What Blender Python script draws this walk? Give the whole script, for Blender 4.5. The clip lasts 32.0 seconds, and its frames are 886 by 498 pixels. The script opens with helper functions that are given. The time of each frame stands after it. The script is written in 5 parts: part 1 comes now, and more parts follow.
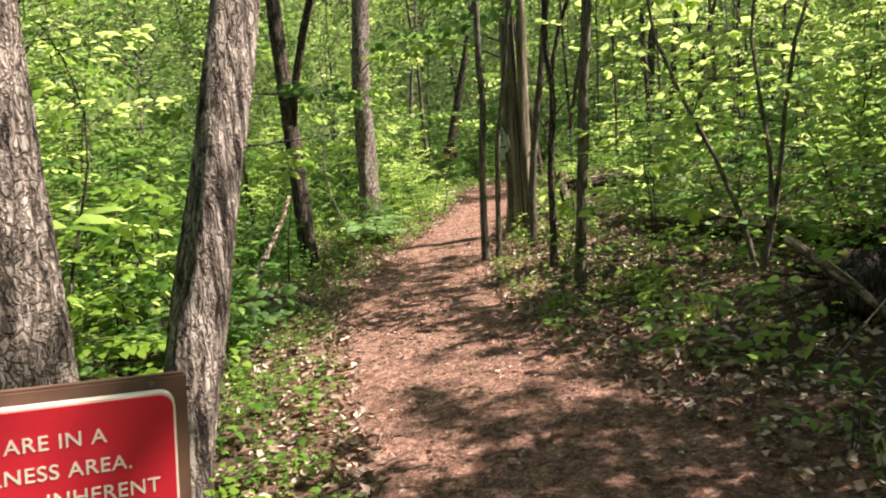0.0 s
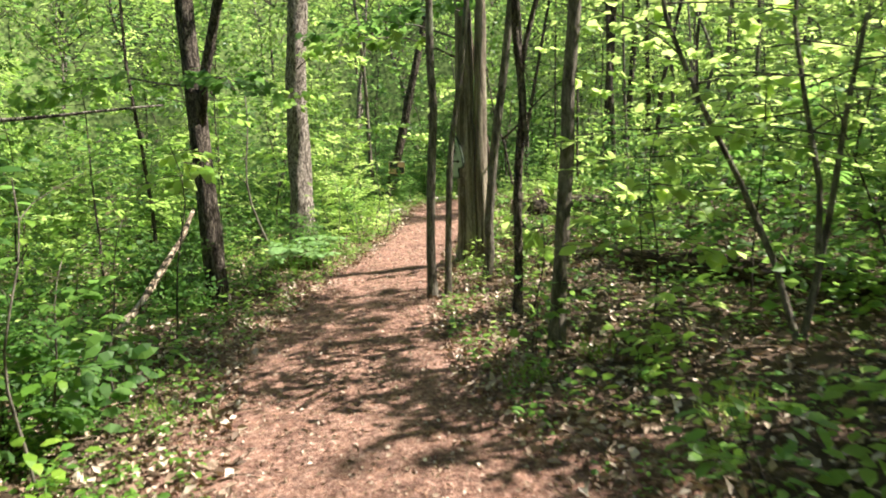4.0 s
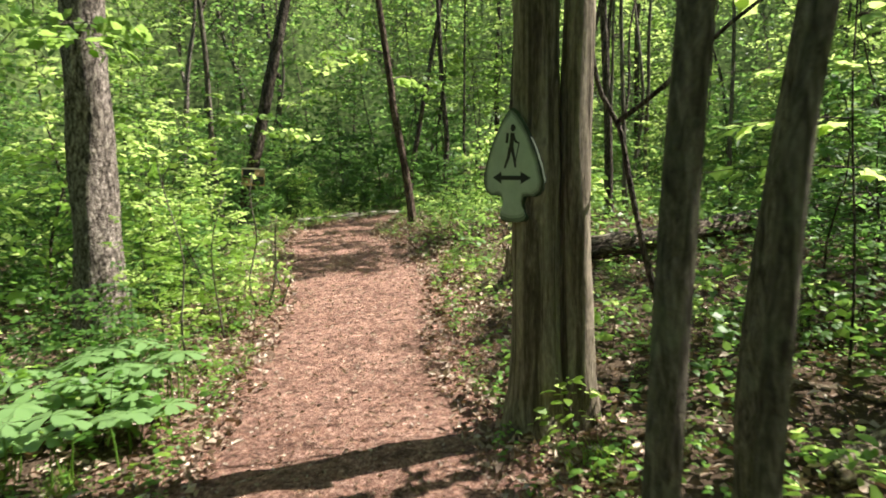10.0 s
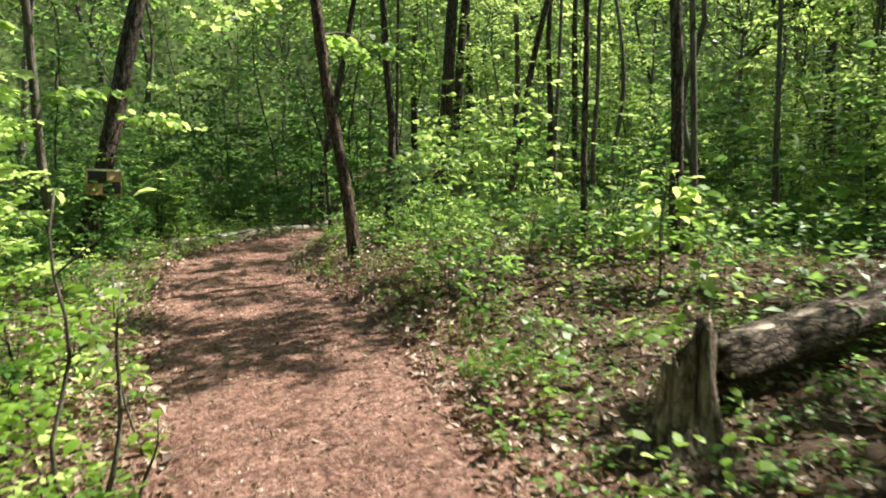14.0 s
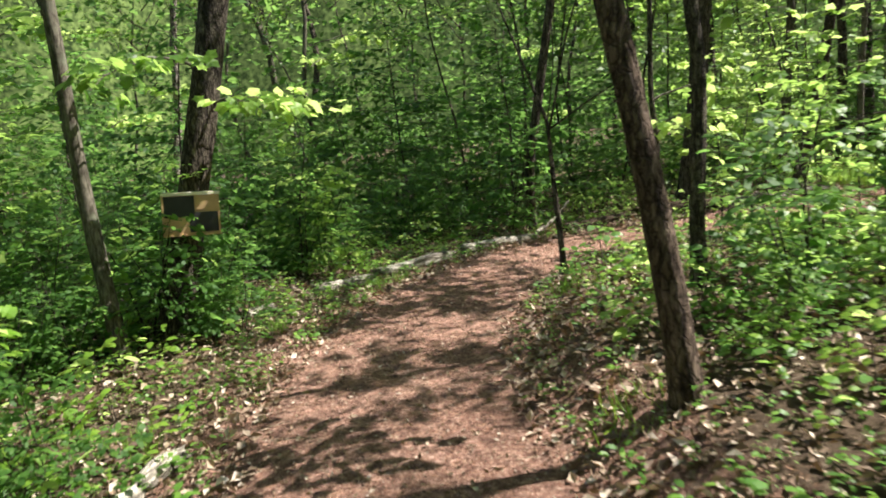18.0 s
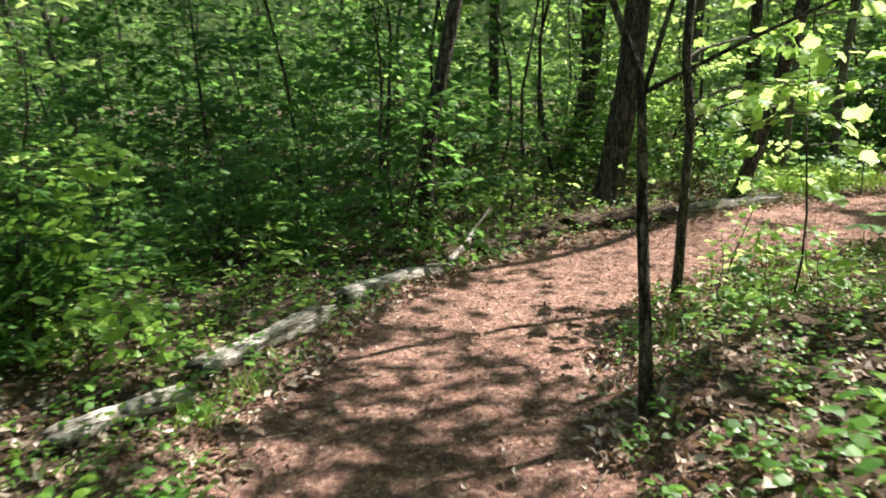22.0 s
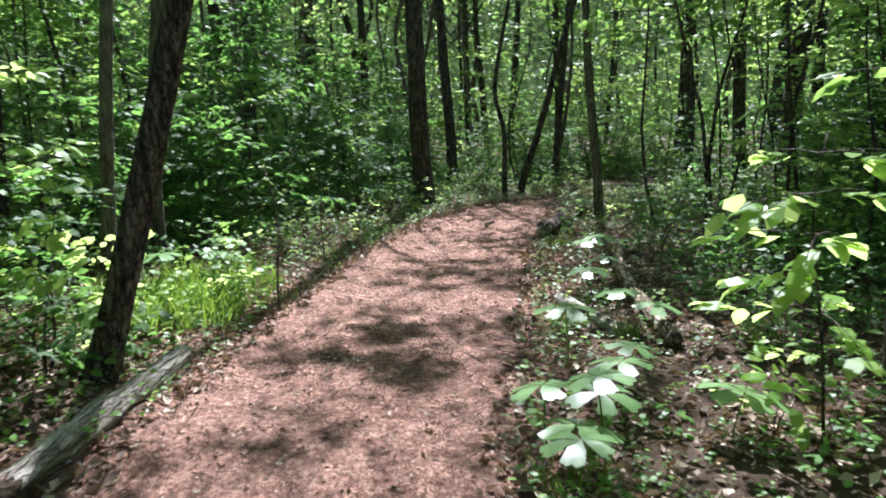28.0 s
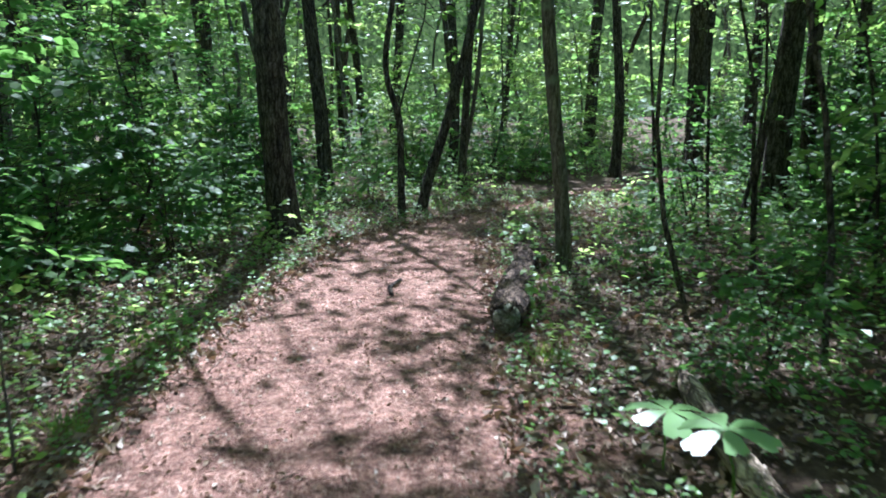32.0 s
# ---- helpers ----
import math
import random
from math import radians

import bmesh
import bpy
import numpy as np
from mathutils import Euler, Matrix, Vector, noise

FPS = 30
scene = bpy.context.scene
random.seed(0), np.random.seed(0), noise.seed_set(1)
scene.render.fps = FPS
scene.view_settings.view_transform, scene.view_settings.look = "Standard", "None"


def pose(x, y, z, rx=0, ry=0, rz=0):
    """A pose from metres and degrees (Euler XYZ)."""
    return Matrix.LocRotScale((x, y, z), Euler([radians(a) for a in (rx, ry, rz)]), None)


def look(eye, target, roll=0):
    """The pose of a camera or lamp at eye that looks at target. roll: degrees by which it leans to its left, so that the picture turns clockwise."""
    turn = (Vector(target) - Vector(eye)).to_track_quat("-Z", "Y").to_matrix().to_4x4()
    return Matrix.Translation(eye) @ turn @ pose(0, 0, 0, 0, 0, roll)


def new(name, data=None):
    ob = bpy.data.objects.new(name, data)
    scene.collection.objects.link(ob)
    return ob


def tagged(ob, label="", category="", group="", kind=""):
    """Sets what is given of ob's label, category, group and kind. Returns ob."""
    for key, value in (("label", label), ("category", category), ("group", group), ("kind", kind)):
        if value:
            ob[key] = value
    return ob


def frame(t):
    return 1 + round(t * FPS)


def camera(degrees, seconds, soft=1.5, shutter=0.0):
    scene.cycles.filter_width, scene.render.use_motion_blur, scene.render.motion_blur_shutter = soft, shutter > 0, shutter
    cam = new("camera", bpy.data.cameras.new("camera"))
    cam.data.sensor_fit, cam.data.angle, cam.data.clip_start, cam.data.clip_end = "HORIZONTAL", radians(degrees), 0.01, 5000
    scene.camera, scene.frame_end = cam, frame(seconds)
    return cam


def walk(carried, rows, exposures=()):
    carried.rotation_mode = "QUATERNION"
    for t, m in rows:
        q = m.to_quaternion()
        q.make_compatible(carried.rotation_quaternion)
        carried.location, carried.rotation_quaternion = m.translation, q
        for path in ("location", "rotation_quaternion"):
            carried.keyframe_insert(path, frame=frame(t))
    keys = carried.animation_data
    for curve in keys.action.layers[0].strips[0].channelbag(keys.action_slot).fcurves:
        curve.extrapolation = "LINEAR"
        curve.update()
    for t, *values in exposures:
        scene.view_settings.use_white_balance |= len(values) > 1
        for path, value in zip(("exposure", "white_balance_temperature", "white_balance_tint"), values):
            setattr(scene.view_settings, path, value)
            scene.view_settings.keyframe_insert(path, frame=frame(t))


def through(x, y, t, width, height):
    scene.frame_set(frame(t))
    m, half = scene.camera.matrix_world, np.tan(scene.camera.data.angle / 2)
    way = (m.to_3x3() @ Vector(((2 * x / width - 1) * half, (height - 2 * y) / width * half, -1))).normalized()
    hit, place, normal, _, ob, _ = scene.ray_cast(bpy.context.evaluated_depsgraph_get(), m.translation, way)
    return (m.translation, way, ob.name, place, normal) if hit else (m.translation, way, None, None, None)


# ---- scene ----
cam = camera(60.4, 32.0, 1.8, 0.5)

PATH = [
    (0, (1.475, -0.127, 1.396), (1.032, 1.804, 1.122), -4.2),
    (0.5, (1.469, -0.114, 1.402), (1.089, 1.835, 1.164), -3.5),
    (1, (1.475, -0.086, 1.399), (1.123, 1.87, 1.171), -3.1),
    (1.5, (1.474, -0.037, 1.396), (1.155, 1.924, 1.164), -2.7),
    (2, (1.438, 0.086, 1.367), (1.157, 2.047, 1.096), -2.6),
    (2.5, (1.385, 0.332, 1.335), (1.179, 2.289, 0.976), -2.0),
    (3, (1.366, 0.707, 1.314), (1.24, 2.663, 0.916), -2.3),
    (3.5, (1.308, 1.146, 1.311), (1.055, 3.111, 1.037), -2.8),
    (5.5, (0.68, 2.944, 1.446), (0.336, 4.903, 1.233), -1.5),
    (6, (0.523, 3.458, 1.447), (0.212, 5.422, 1.226), -2.9),
    (6.5, (0.319, 4.003, 1.443), (0.032, 5.97, 1.226), -1.5),
    (7, (0.12, 4.556, 1.455), (-0.124, 6.527, 1.215), -1.1),
    (7.5, (-0.065, 5.144, 1.458), (-0.229, 7.127, 1.251), -1.0),
    (8, (-0.262, 5.71, 1.439), (-0.389, 7.695, 1.229), -0.0),
    (8.5, (-0.412, 6.24, 1.447), (-0.441, 8.227, 1.225), -0.1),
    (9, (-0.527, 6.729, 1.454), (-0.532, 8.713, 1.201), -0.9),
    (9.5, (-0.679, 7.236, 1.42), (-0.642, 9.222, 1.189), -1.1),
    (10, (-0.787, 7.745, 1.377), (-0.645, 9.726, 1.141), -1.2),
    (10.5, (-0.875, 8.238, 1.365), (-0.699, 10.218, 1.148), -1.2),
    (11, (-0.977, 8.735, 1.355), (-0.743, 10.716, 1.209), -1.6),
    (11.5, (-1.032, 9.234, 1.322), (-0.799, 11.211, 1.125), -2.1),
    (12, (-1.128, 9.788, 1.305), (-0.921, 11.758, 1.033), -1.2),
    (12.5, (-1.204, 10.353, 1.356), (-0.954, 12.313, 1.046), -1.3),
    (13, (-1.237, 10.932, 1.375), (-0.913, 12.883, 1.076), -1.8),
    (13.5, (-1.279, 11.52, 1.381), (-0.874, 13.459, 1.11), 0.8),
    (14, (-1.292, 12.088, 1.377), (-0.846, 14.023, 1.14), -0.5),
    (14.5, (-1.284, 12.696, 1.387), (-0.961, 14.659, 1.175), -1.2),
    (16.5, (-1.24, 15.431, 1.578), (-1.147, 17.403, 1.254), -2.8),
    (17, (-1.241, 16.042, 1.59), (-1.174, 18.022, 1.316), -4.2),
    (17.5, (-1.275, 16.619, 1.577), (-1.285, 18.599, 1.292), -3.5),
    (18, (-1.312, 17.165, 1.562), (-1.349, 19.142, 1.258), -5.4),
    (18.5, (-1.381, 17.717, 1.568), (-1.461, 19.695, 1.281), -5.1),
    (19, (-1.481, 18.27, 1.569), (-1.544, 20.246, 1.268), -4.0),
    (19.5, (-1.568, 18.851, 1.566), (-1.623, 20.82, 1.225), -4.0),
    (20, (-1.694, 19.394, 1.564), (-1.718, 21.36, 1.196), -3.2),
    (20.5, (-1.836, 19.911, 1.555), (-1.714, 21.865, 1.146), -3.9),
    (21, (-1.938, 20.431, 1.551), (-1.688, 22.379, 1.172), -2.5),
    (21.5, (-2.003, 20.983, 1.546), (-1.626, 22.911, 1.168), -1.7),
    (22, (-2.007, 21.515, 1.531), (-1.467, 23.394, 1.112), -1.0),
    (22.5, (-1.981, 22.049, 1.537), (-1.349, 23.895, 1.099), -0.4),
    (23, (-1.957, 22.528, 1.539), (-1.067, 24.273, 1.135), 0.4),
    (23.5, (-1.893, 22.956, 1.534), (-0.925, 24.65, 1.096), 0.1),
    (24, (-1.775, 23.367, 1.539), (-0.659, 24.972, 1.118), 0.4),
    (24.5, (-1.586, 23.797, 1.54), (-0.293, 25.266, 1.128), 0.0),
    (26.5, (-0.379, 25.787, 1.467), (1.28, 26.834, 1.081), -2.9),
    (27, (-0.044, 26.214, 1.457), (1.744, 27.053, 1.142), -1.7),
    (27.5, (0.336, 26.558, 1.439), (2.225, 27.143, 1.142), -0.7),
    (28, (0.758, 26.841, 1.442), (2.667, 27.339, 1.115), -1.2),
    (28.5, (1.217, 27.119, 1.44), (3.151, 27.506, 1.107), -1.0),
    (29, (1.757, 27.308, 1.416), (3.708, 27.609, 1.094), -1.1),
    (29.5, (2.348, 27.484, 1.426), (4.292, 27.782, 1.067), -1.1),
    (30, (2.958, 27.647, 1.461), (4.91, 27.876, 1.093), -0.4),
    (30.5, (3.598, 27.767, 1.492), (5.565, 27.942, 1.171), 0.3),
    (31, (4.223, 27.882, 1.511), (6.183, 28.103, 1.18), 0.1),
    (31.5, (4.81, 27.96, 1.521), (6.766, 28.118, 1.136), -0.6),
    (32, (5.38, 28.036, 1.528), (7.337, 28.201, 1.151), -0.5),
]
walk(cam, [(t, look(eye, target, roll)) for t, eye, target, roll in PATH], ((0, 1.7, 6950, 22), (2, 1.9, 6800, 19), (3, 2.08, 6700, 14), (6, 1.7, 6500, 12), (8, 1.7, 6550, 13), (14, 1.56, 6550, 13), (18, 1.62, 6450, 12), (20, 1.9, 6450, 13), (21, 1.85, 6350, 12), (23, 1.95, 6150, 14), (27, 1.83, 5900, 17), (28, 1.84, 5500, 18), (29.5, 1.64, 5250, 17), (31, 1.98, 5050, 15), (32, 2.03, 5000, 16)))

# ---- light ----
SUN_AZ, SUN_EL = 80.5, 52.0  # degrees clockwise from +y, and above the horizon
to_sun = Vector((math.sin(radians(SUN_AZ)) * math.cos(radians(SUN_EL)), math.cos(radians(SUN_AZ)) * math.cos(radians(SUN_EL)), math.sin(radians(SUN_EL))))
world = bpy.data.worlds.new("world")
scene.world = world
world.use_nodes = True
wn = world.node_tree.nodes
sky = wn.new("ShaderNodeTexSky")
sky.sky_type = "NISHITA"
sky.sun_disc = False
sky.sun_elevation, sky.sun_rotation = radians(SUN_EL), radians(SUN_AZ)
wn["Background"].inputs["Strength"].default_value = 0.06
world.node_tree.links.new(sky.outputs[0], wn["Background"].inputs["Color"])
sun = new("sun", bpy.data.lights.new("sun", "SUN"))
sun.data.energy, sun.data.angle, sun.data.color = 5.0, radians(0.4), (1.0, 0.95, 0.86)
sun.matrix_world = look((0, 0, 30), Vector((0, 0, 30)) - to_sun)
scene.view_settings.exposure = 1.45


# ---- materials ----
def material(name, rough=0.8, spec=0.3):
    m = bpy.data.materials.new(name)
    m.use_nodes = True
    n, l = m.node_tree.nodes, m.node_tree.links
    b = n["Principled BSDF"]
    b.inputs["Roughness"].default_value = rough
    b.inputs["Specular IOR Level"].default_value = spec
    return m, n, l, b


def ramp(n, stops):
    r = n.new("ShaderNodeValToRGB")
    r.color_ramp.elements[0].position, r.color_ramp.elements[0].color = stops[0][0], (*stops[0][1], 1)
    r.color_ramp.elements[1].position, r.color_ramp.elements[1].color = stops[-1][0], (*stops[-1][1], 1)
    for p, c in stops[1:-1]:
        r.color_ramp.elements.new(p).color = (*c, 1)
    return r


def noise_tex(n, l, scale, detail=4.0, stretch=(1, 1, 1), rough=0.55, distort=0.0):
    co, mp, t = n.new("ShaderNodeTexCoord"), n.new("ShaderNodeMapping"), n.new("ShaderNodeTexNoise")
    mp.inputs["Scale"].default_value = stretch
    t.inputs["Scale"].default_value, t.inputs["Detail"].default_value, t.inputs["Roughness"].default_value = scale, detail, rough
    t.inputs["Distortion"].default_value = distort
    l.new(co.outputs["Object"], mp.inputs[0])
    l.new(mp.outputs[0], t.inputs["Vector"])
    return t


def mix_col(n, l, fac, a, b, mode="MIX"):
    m = n.new("ShaderNodeMix")
    m.data_type, m.blend_type = "RGBA", mode
    for sock, v in ((m.inputs[0], fac), (m.inputs[6], a), (m.inputs[7], b)):
        if isinstance(v, (int, float)):
            sock.default_value = v
        elif isinstance(v, tuple):
            sock.default_value = (*v, 1)
        else:
            l.new(v, sock)
    return m.outputs[2]


def bump(n, l, b, height, strength, dist):
    k = n.new("ShaderNodeBump")
    k.inputs["Strength"].default_value, k.inputs["Distance"].default_value = strength, dist
    l.new(height, k.inputs["Height"])
    l.new(k.outputs[0], b.inputs["Normal"])


def leaf_material(name, stops, through, share=0.5, rough=0.45):
    """Thin leaves: glossy green on the face, light showing through the blade."""
    m, n, l, b = material(name, rough, 0.35)
    g = n.new("ShaderNodeNewGeometry")
    r = ramp(n, stops)
    l.new(g.outputs["Random Per Island"], r.inputs[0])
    big = noise_tex(n, l, 0.6, 2)
    col = mix_col(n, l, 0.5, r.outputs[0], big.outputs[0], "SOFT_LIGHT")
    l.new(col, b.inputs["Base Color"])
    t = n.new("ShaderNodeBsdfTranslucent")
    tc = mix_col(n, l, 0.85, r.outputs[0], through)
    l.new(tc, t.inputs[0])
    s = n.new("ShaderNodeMixShader")
    s.inputs[0].default_value = share
    l.new(b.outputs[0], s.inputs[1])
    l.new(t.outputs[0], s.inputs[2])
    l.new(s.outputs[0], n["Material Output"].inputs[0])
    return m


def bark_material(name, dark, mid, light, ridge=14.0, depth=0.02, lichen=None, cracks=0.8, long=0.2):
    m, n, l, b = material(name, 0.92, 0.15)
    a = noise_tex(n, l, ridge * 1.6, 7, (1, 1, long), 0.72, 0.7)
    f = noise_tex(n, l, 60, 3, (1, 1, 0.4))
    r = ramp(n, [(0.41, dark), (0.5, mid), (0.6, light)])
    l.new(a.outputs[0], r.inputs[0])
    col = mix_col(n, l, 0.6, r.outputs[0], f.outputs[0], "OVERLAY")
    if lichen:
        p = noise_tex(n, l, 3.0, 5)
        k = ramp(n, [(0.55, (0, 0, 0)), (0.68, (1, 1, 1))])
        l.new(p.outputs[0], k.inputs[0])
        col = mix_col(n, l, k.outputs[0], col, lichen)
    # Plates: long cells with dark cracks between them.
    co, mp, vo = n.new("ShaderNodeTexCoord"), n.new("ShaderNodeMapping"), n.new("ShaderNodeTexVoronoi")
    mp.inputs["Scale"].default_value = (1, 1, long * 1.1)
    wob = n.new("ShaderNodeMix")
    wob.data_type, wob.blend_type = "RGBA", "LINEAR_LIGHT"
    wob.inputs[0].default_value = 0.06
    l.new(co.outputs["Object"], wob.inputs[6])
    l.new(noise_tex(n, l, ridge * 0.6, 4).outputs["Color"], wob.inputs[7])
    l.new(wob.outputs[2], mp.inputs[0])
    l.new(mp.outputs[0], vo.inputs["Vector"])
    vo.feature, vo.inputs["Scale"].default_value = "DISTANCE_TO_EDGE", ridge * 1.9
    crack = ramp(n, [(0.02, (0.22, 0.2, 0.18)), (0.16, (1, 1, 1))])
    l.new(vo.outputs["Distance"], crack.inputs[0])
    col = mix_col(n, l, cracks, col, crack.outputs[0], "MULTIPLY")
    l.new(col, b.inputs["Base Color"])
    high = mix_col(n, l, 0.5 * cracks, a.outputs[0], crack.outputs[0])
    bump(n, l, b, high, 1.0, depth * 1.6)
    return m


BARK_GREY = bark_material("bark_grey", (0.06, 0.05, 0.042), (0.25, 0.21, 0.18), (0.48, 0.42, 0.365), 21, 0.025, None, 0.7, 0.3)
BARK_DARK = bark_material("bark_dark", (0.03, 0.024, 0.019), (0.085, 0.069, 0.055), (0.17, 0.142, 0.115), 16, 0.02)
BARK_SMOOTH = bark_material("bark_smooth", (0.05, 0.042, 0.032), (0.10, 0.088, 0.068), (0.17, 0.15, 0.12), 20, 0.006, (0.16, 0.17, 0.12), 0.25)
BARK_SIGN = bark_material("bark_weathered", (0.07, 0.055, 0.04), (0.17, 0.14, 0.105), (0.27, 0.23, 0.175), 9, 0.02, None, 0.2, 0.07)
BARK_SHAGGY = bark_material("bark_shaggy", (0.04, 0.032, 0.027), (0.24, 0.2, 0.17), (0.5, 0.44, 0.39), 17, 0.04, None, 0.65, 0.06)
BARK_RED = bark_material("bark_red_brown", (0.04, 0.027, 0.02), (0.095, 0.066, 0.05), (0.17, 0.125, 0.097), 15, 0.015)
WOOD_DEAD = bark_material("dead_wood", (0.09, 0.065, 0.045), (0.26, 0.20, 0.145), (0.45, 0.37, 0.28), 11, 0.02)
WOOD_PALE = bark_material("pale_log_wood", (0.11, 0.095, 0.075), (0.32, 0.285, 0.235), (0.52, 0.485, 0.42), 12, 0.03, (0.12, 0.15, 0.06), 0.45, 0.12)
WOOD_ROT = bark_material("rotten_wood", (0.03, 0.02, 0.013), (0.09, 0.062, 0.042), (0.17, 0.125, 0.09), 12, 0.03)

WOOD_STUMP = bark_material("stump_wood", (0.04, 0.03, 0.022), (0.2, 0.155, 0.115), (0.38, 0.31, 0.24), 12, 0.04, None, 0.5, 0.08)
WOOD_BLEACHED = bark_material("bleached_log", (0.1, 0.08, 0.06), (0.28, 0.23, 0.175), (0.5, 0.43, 0.35), 12, 0.02, None, 0.5, 0.1)
BARK_LOG = bark_material("fallen_bark", (0.035, 0.026, 0.02), (0.11, 0.085, 0.065), (0.24, 0.195, 0.15), 13, 0.03)

LEAF_SPRING = leaf_material("leaf_spring", [(0.0, (0.055, 0.13, 0.016)), (0.5, (0.085, 0.19, 0.022)), (1.0, (0.15, 0.26, 0.035))], (0.36, 0.54, 0.12), 0.55)
LEAF_BRIGHT = leaf_material("leaf_bright", [(0.0, (0.10, 0.21, 0.02)), (0.5, (0.14, 0.28, 0.03)), (1.0, (0.22, 0.36, 0.05))], (0.60, 0.76, 0.24), 0.6)
LEAF_FAR = leaf_material("leaf_far", [(0.0, (0.03, 0.09, 0.016)), (0.5, (0.055, 0.14, 0.022)), (1.0, (0.10, 0.2, 0.03))], (0.24, 0.42, 0.10), 0.5)
# Deep leaf: a darker copy that carries shade in its colour on some plants.
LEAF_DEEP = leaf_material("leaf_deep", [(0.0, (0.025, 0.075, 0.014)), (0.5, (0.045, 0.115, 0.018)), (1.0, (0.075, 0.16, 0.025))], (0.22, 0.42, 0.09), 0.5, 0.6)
LEAF_COVER = leaf_material("leaf_cover", [(0.0, (0.04, 0.11, 0.018)), (0.6, (0.075, 0.18, 0.025)), (1.0, (0.14, 0.26, 0.04))], (0.33, 0.53, 0.11), 0.45)
# Umbrella leaves are a paler green, standing in for sunlight glinting off them.
LEAF_UMBRELLA = leaf_material("leaf_umbrella", [(0.0, (0.12, 0.22, 0.075)), (1.0, (0.20, 0.32, 0.12))], (0.3, 0.5, 0.15), 0.3, 0.33)
GRASS = leaf_material("grass_blade", [(0.0, (0.05, 0.12, 0.02)), (0.6, (0.10, 0.20, 0.03)), (1.0, (0.20, 0.26, 0.06))], (0.3, 0.45, 0.05), 0.35)
LITTER = leaf_material("dead_leaf", [(0.0, (0.06, 0.038, 0.025)), (0.4, (0.16, 0.105, 0.07)), (0.75, (0.34, 0.255, 0.185)), (1.0, (0.55, 0.47, 0.39))], (0.30, 0.17, 0.07), 0.12, 0.7)
NEEDLE = leaf_material("dry_needle", [(0.0, (0.13, 0.054, 0.03)), (0.5, (0.31, 0.155, 0.09)), (1.0, (0.47, 0.31, 0.21))], (0.3, 0.15, 0.08), 0.05, 0.8)

# ---- the ground ----
# Along the middle of the trail: x, y, height, rise to the right per metre, half width.
TRAIL = np.array([
    (2.6, -12, -.10, .05, 1.5), (2.3, -6, -.10, .05, 1.5), (2.05, -2.5, -.10, .05, 1.4), (1.95, 0, -.10, .05, 1.3), (1.75, 1.5, -.09, .06, 1.2), (1.25, 3, -.06, .07, 1.05),
    (.45, 4.6, -.06, .07, .92), (-.05, 5.8, -.07, .07, .9), (-.42, 7, -.11, .07, .98), (-.72, 8.4, -.15, .07, .95), (-.92, 9.8, -.18, .07, .95), (-1.05, 11.5, -.13, .07, .9),
    (-1.12, 13, -.10, .07, .82), (-1.1, 15.4, .03, .07, .9), (-1.2, 17, .08, .07, 1.0), (-1.35, 18.5, .07, .07, .98), (-1.6, 19.9, .06, .06, .95), (-1.78, 21, .05, .05, .95),
    (-1.8, 22.1, .04, .04, .95), (-1.65, 23.2, .04, .03, .95), (-1.22, 24.66, .03, .02, .94), (-.38, 26.12, 0, 0, .96), (.54, 27.07, -.04, -.01, .94), (1.97, 27.84, -.07, -.02, .94),
    (4, 28.32, -.02, -.03, 1.08), (6, 28.57, 0, -.03, 1.12), (9, 28.95, -.02, -.03, 1.1), (12, 29.1, -.06, -.03, 1.1), (14.5, 29.1, -.1, -.02, 0.9), (17, 28.4, -.16, 0, 0.4),
    (20, 26.6, -.2, 0, 0.3), (24, 23, -.2, 0, 0.3)])
seg = np.r_[0, np.cumsum(np.hypot(*np.diff(TRAIL[:, :2], axis=0).T))]
LINE = np.stack([np.interp(np.arange(0, seg[-1], 0.25), seg, c) for c in TRAIL.T], 1)
TAN = np.gradient(LINE[:, :2], axis=0)
TAN /= np.linalg.norm(TAN, axis=1)[:, None]


def trail(x, y):
    """Signed distance from the trail's middle (right is positive), half width there, and metres along it."""
    x, y = np.atleast_1d(np.asarray(x, float)), np.atleast_1d(np.asarray(y, float))
    lat, half, along = np.empty(len(x)), np.empty(len(x)), np.empty(len(x))
    for a in range(0, len(x), 20000):
        dx, dy = x[a:a + 20000, None] - LINE[:, 0], y[a:a + 20000, None] - LINE[:, 1]
        d2 = dx * dx + dy * dy
        k = d2.argmin(1)
        i = np.arange(len(k))
        side = dx[i, k] * TAN[k, 1] - dy[i, k] * TAN[k, 0]
        lat[a:a + 20000] = np.sqrt(d2[i, k]) * np.where(side < 0, -1, 1)
        half[a:a + 20000] = LINE[k, 4]
        along[a:a + 20000] = k * 0.25
    return lat, half, along


def waves(x, y, s=1.0):
    return (np.sin(x * 1.7 * s + 1.3 * np.sin(y * 1.1 * s)) + np.sin(y * 2.1 * s + 1.7 * np.sin(x * 0.9 * s + 1)) + np.sin((x + y) * 3.3 * s + 2) * 0.6 + np.sin((x - 1.3 * y) * 4.7 * s) * 0.4) / 3.0


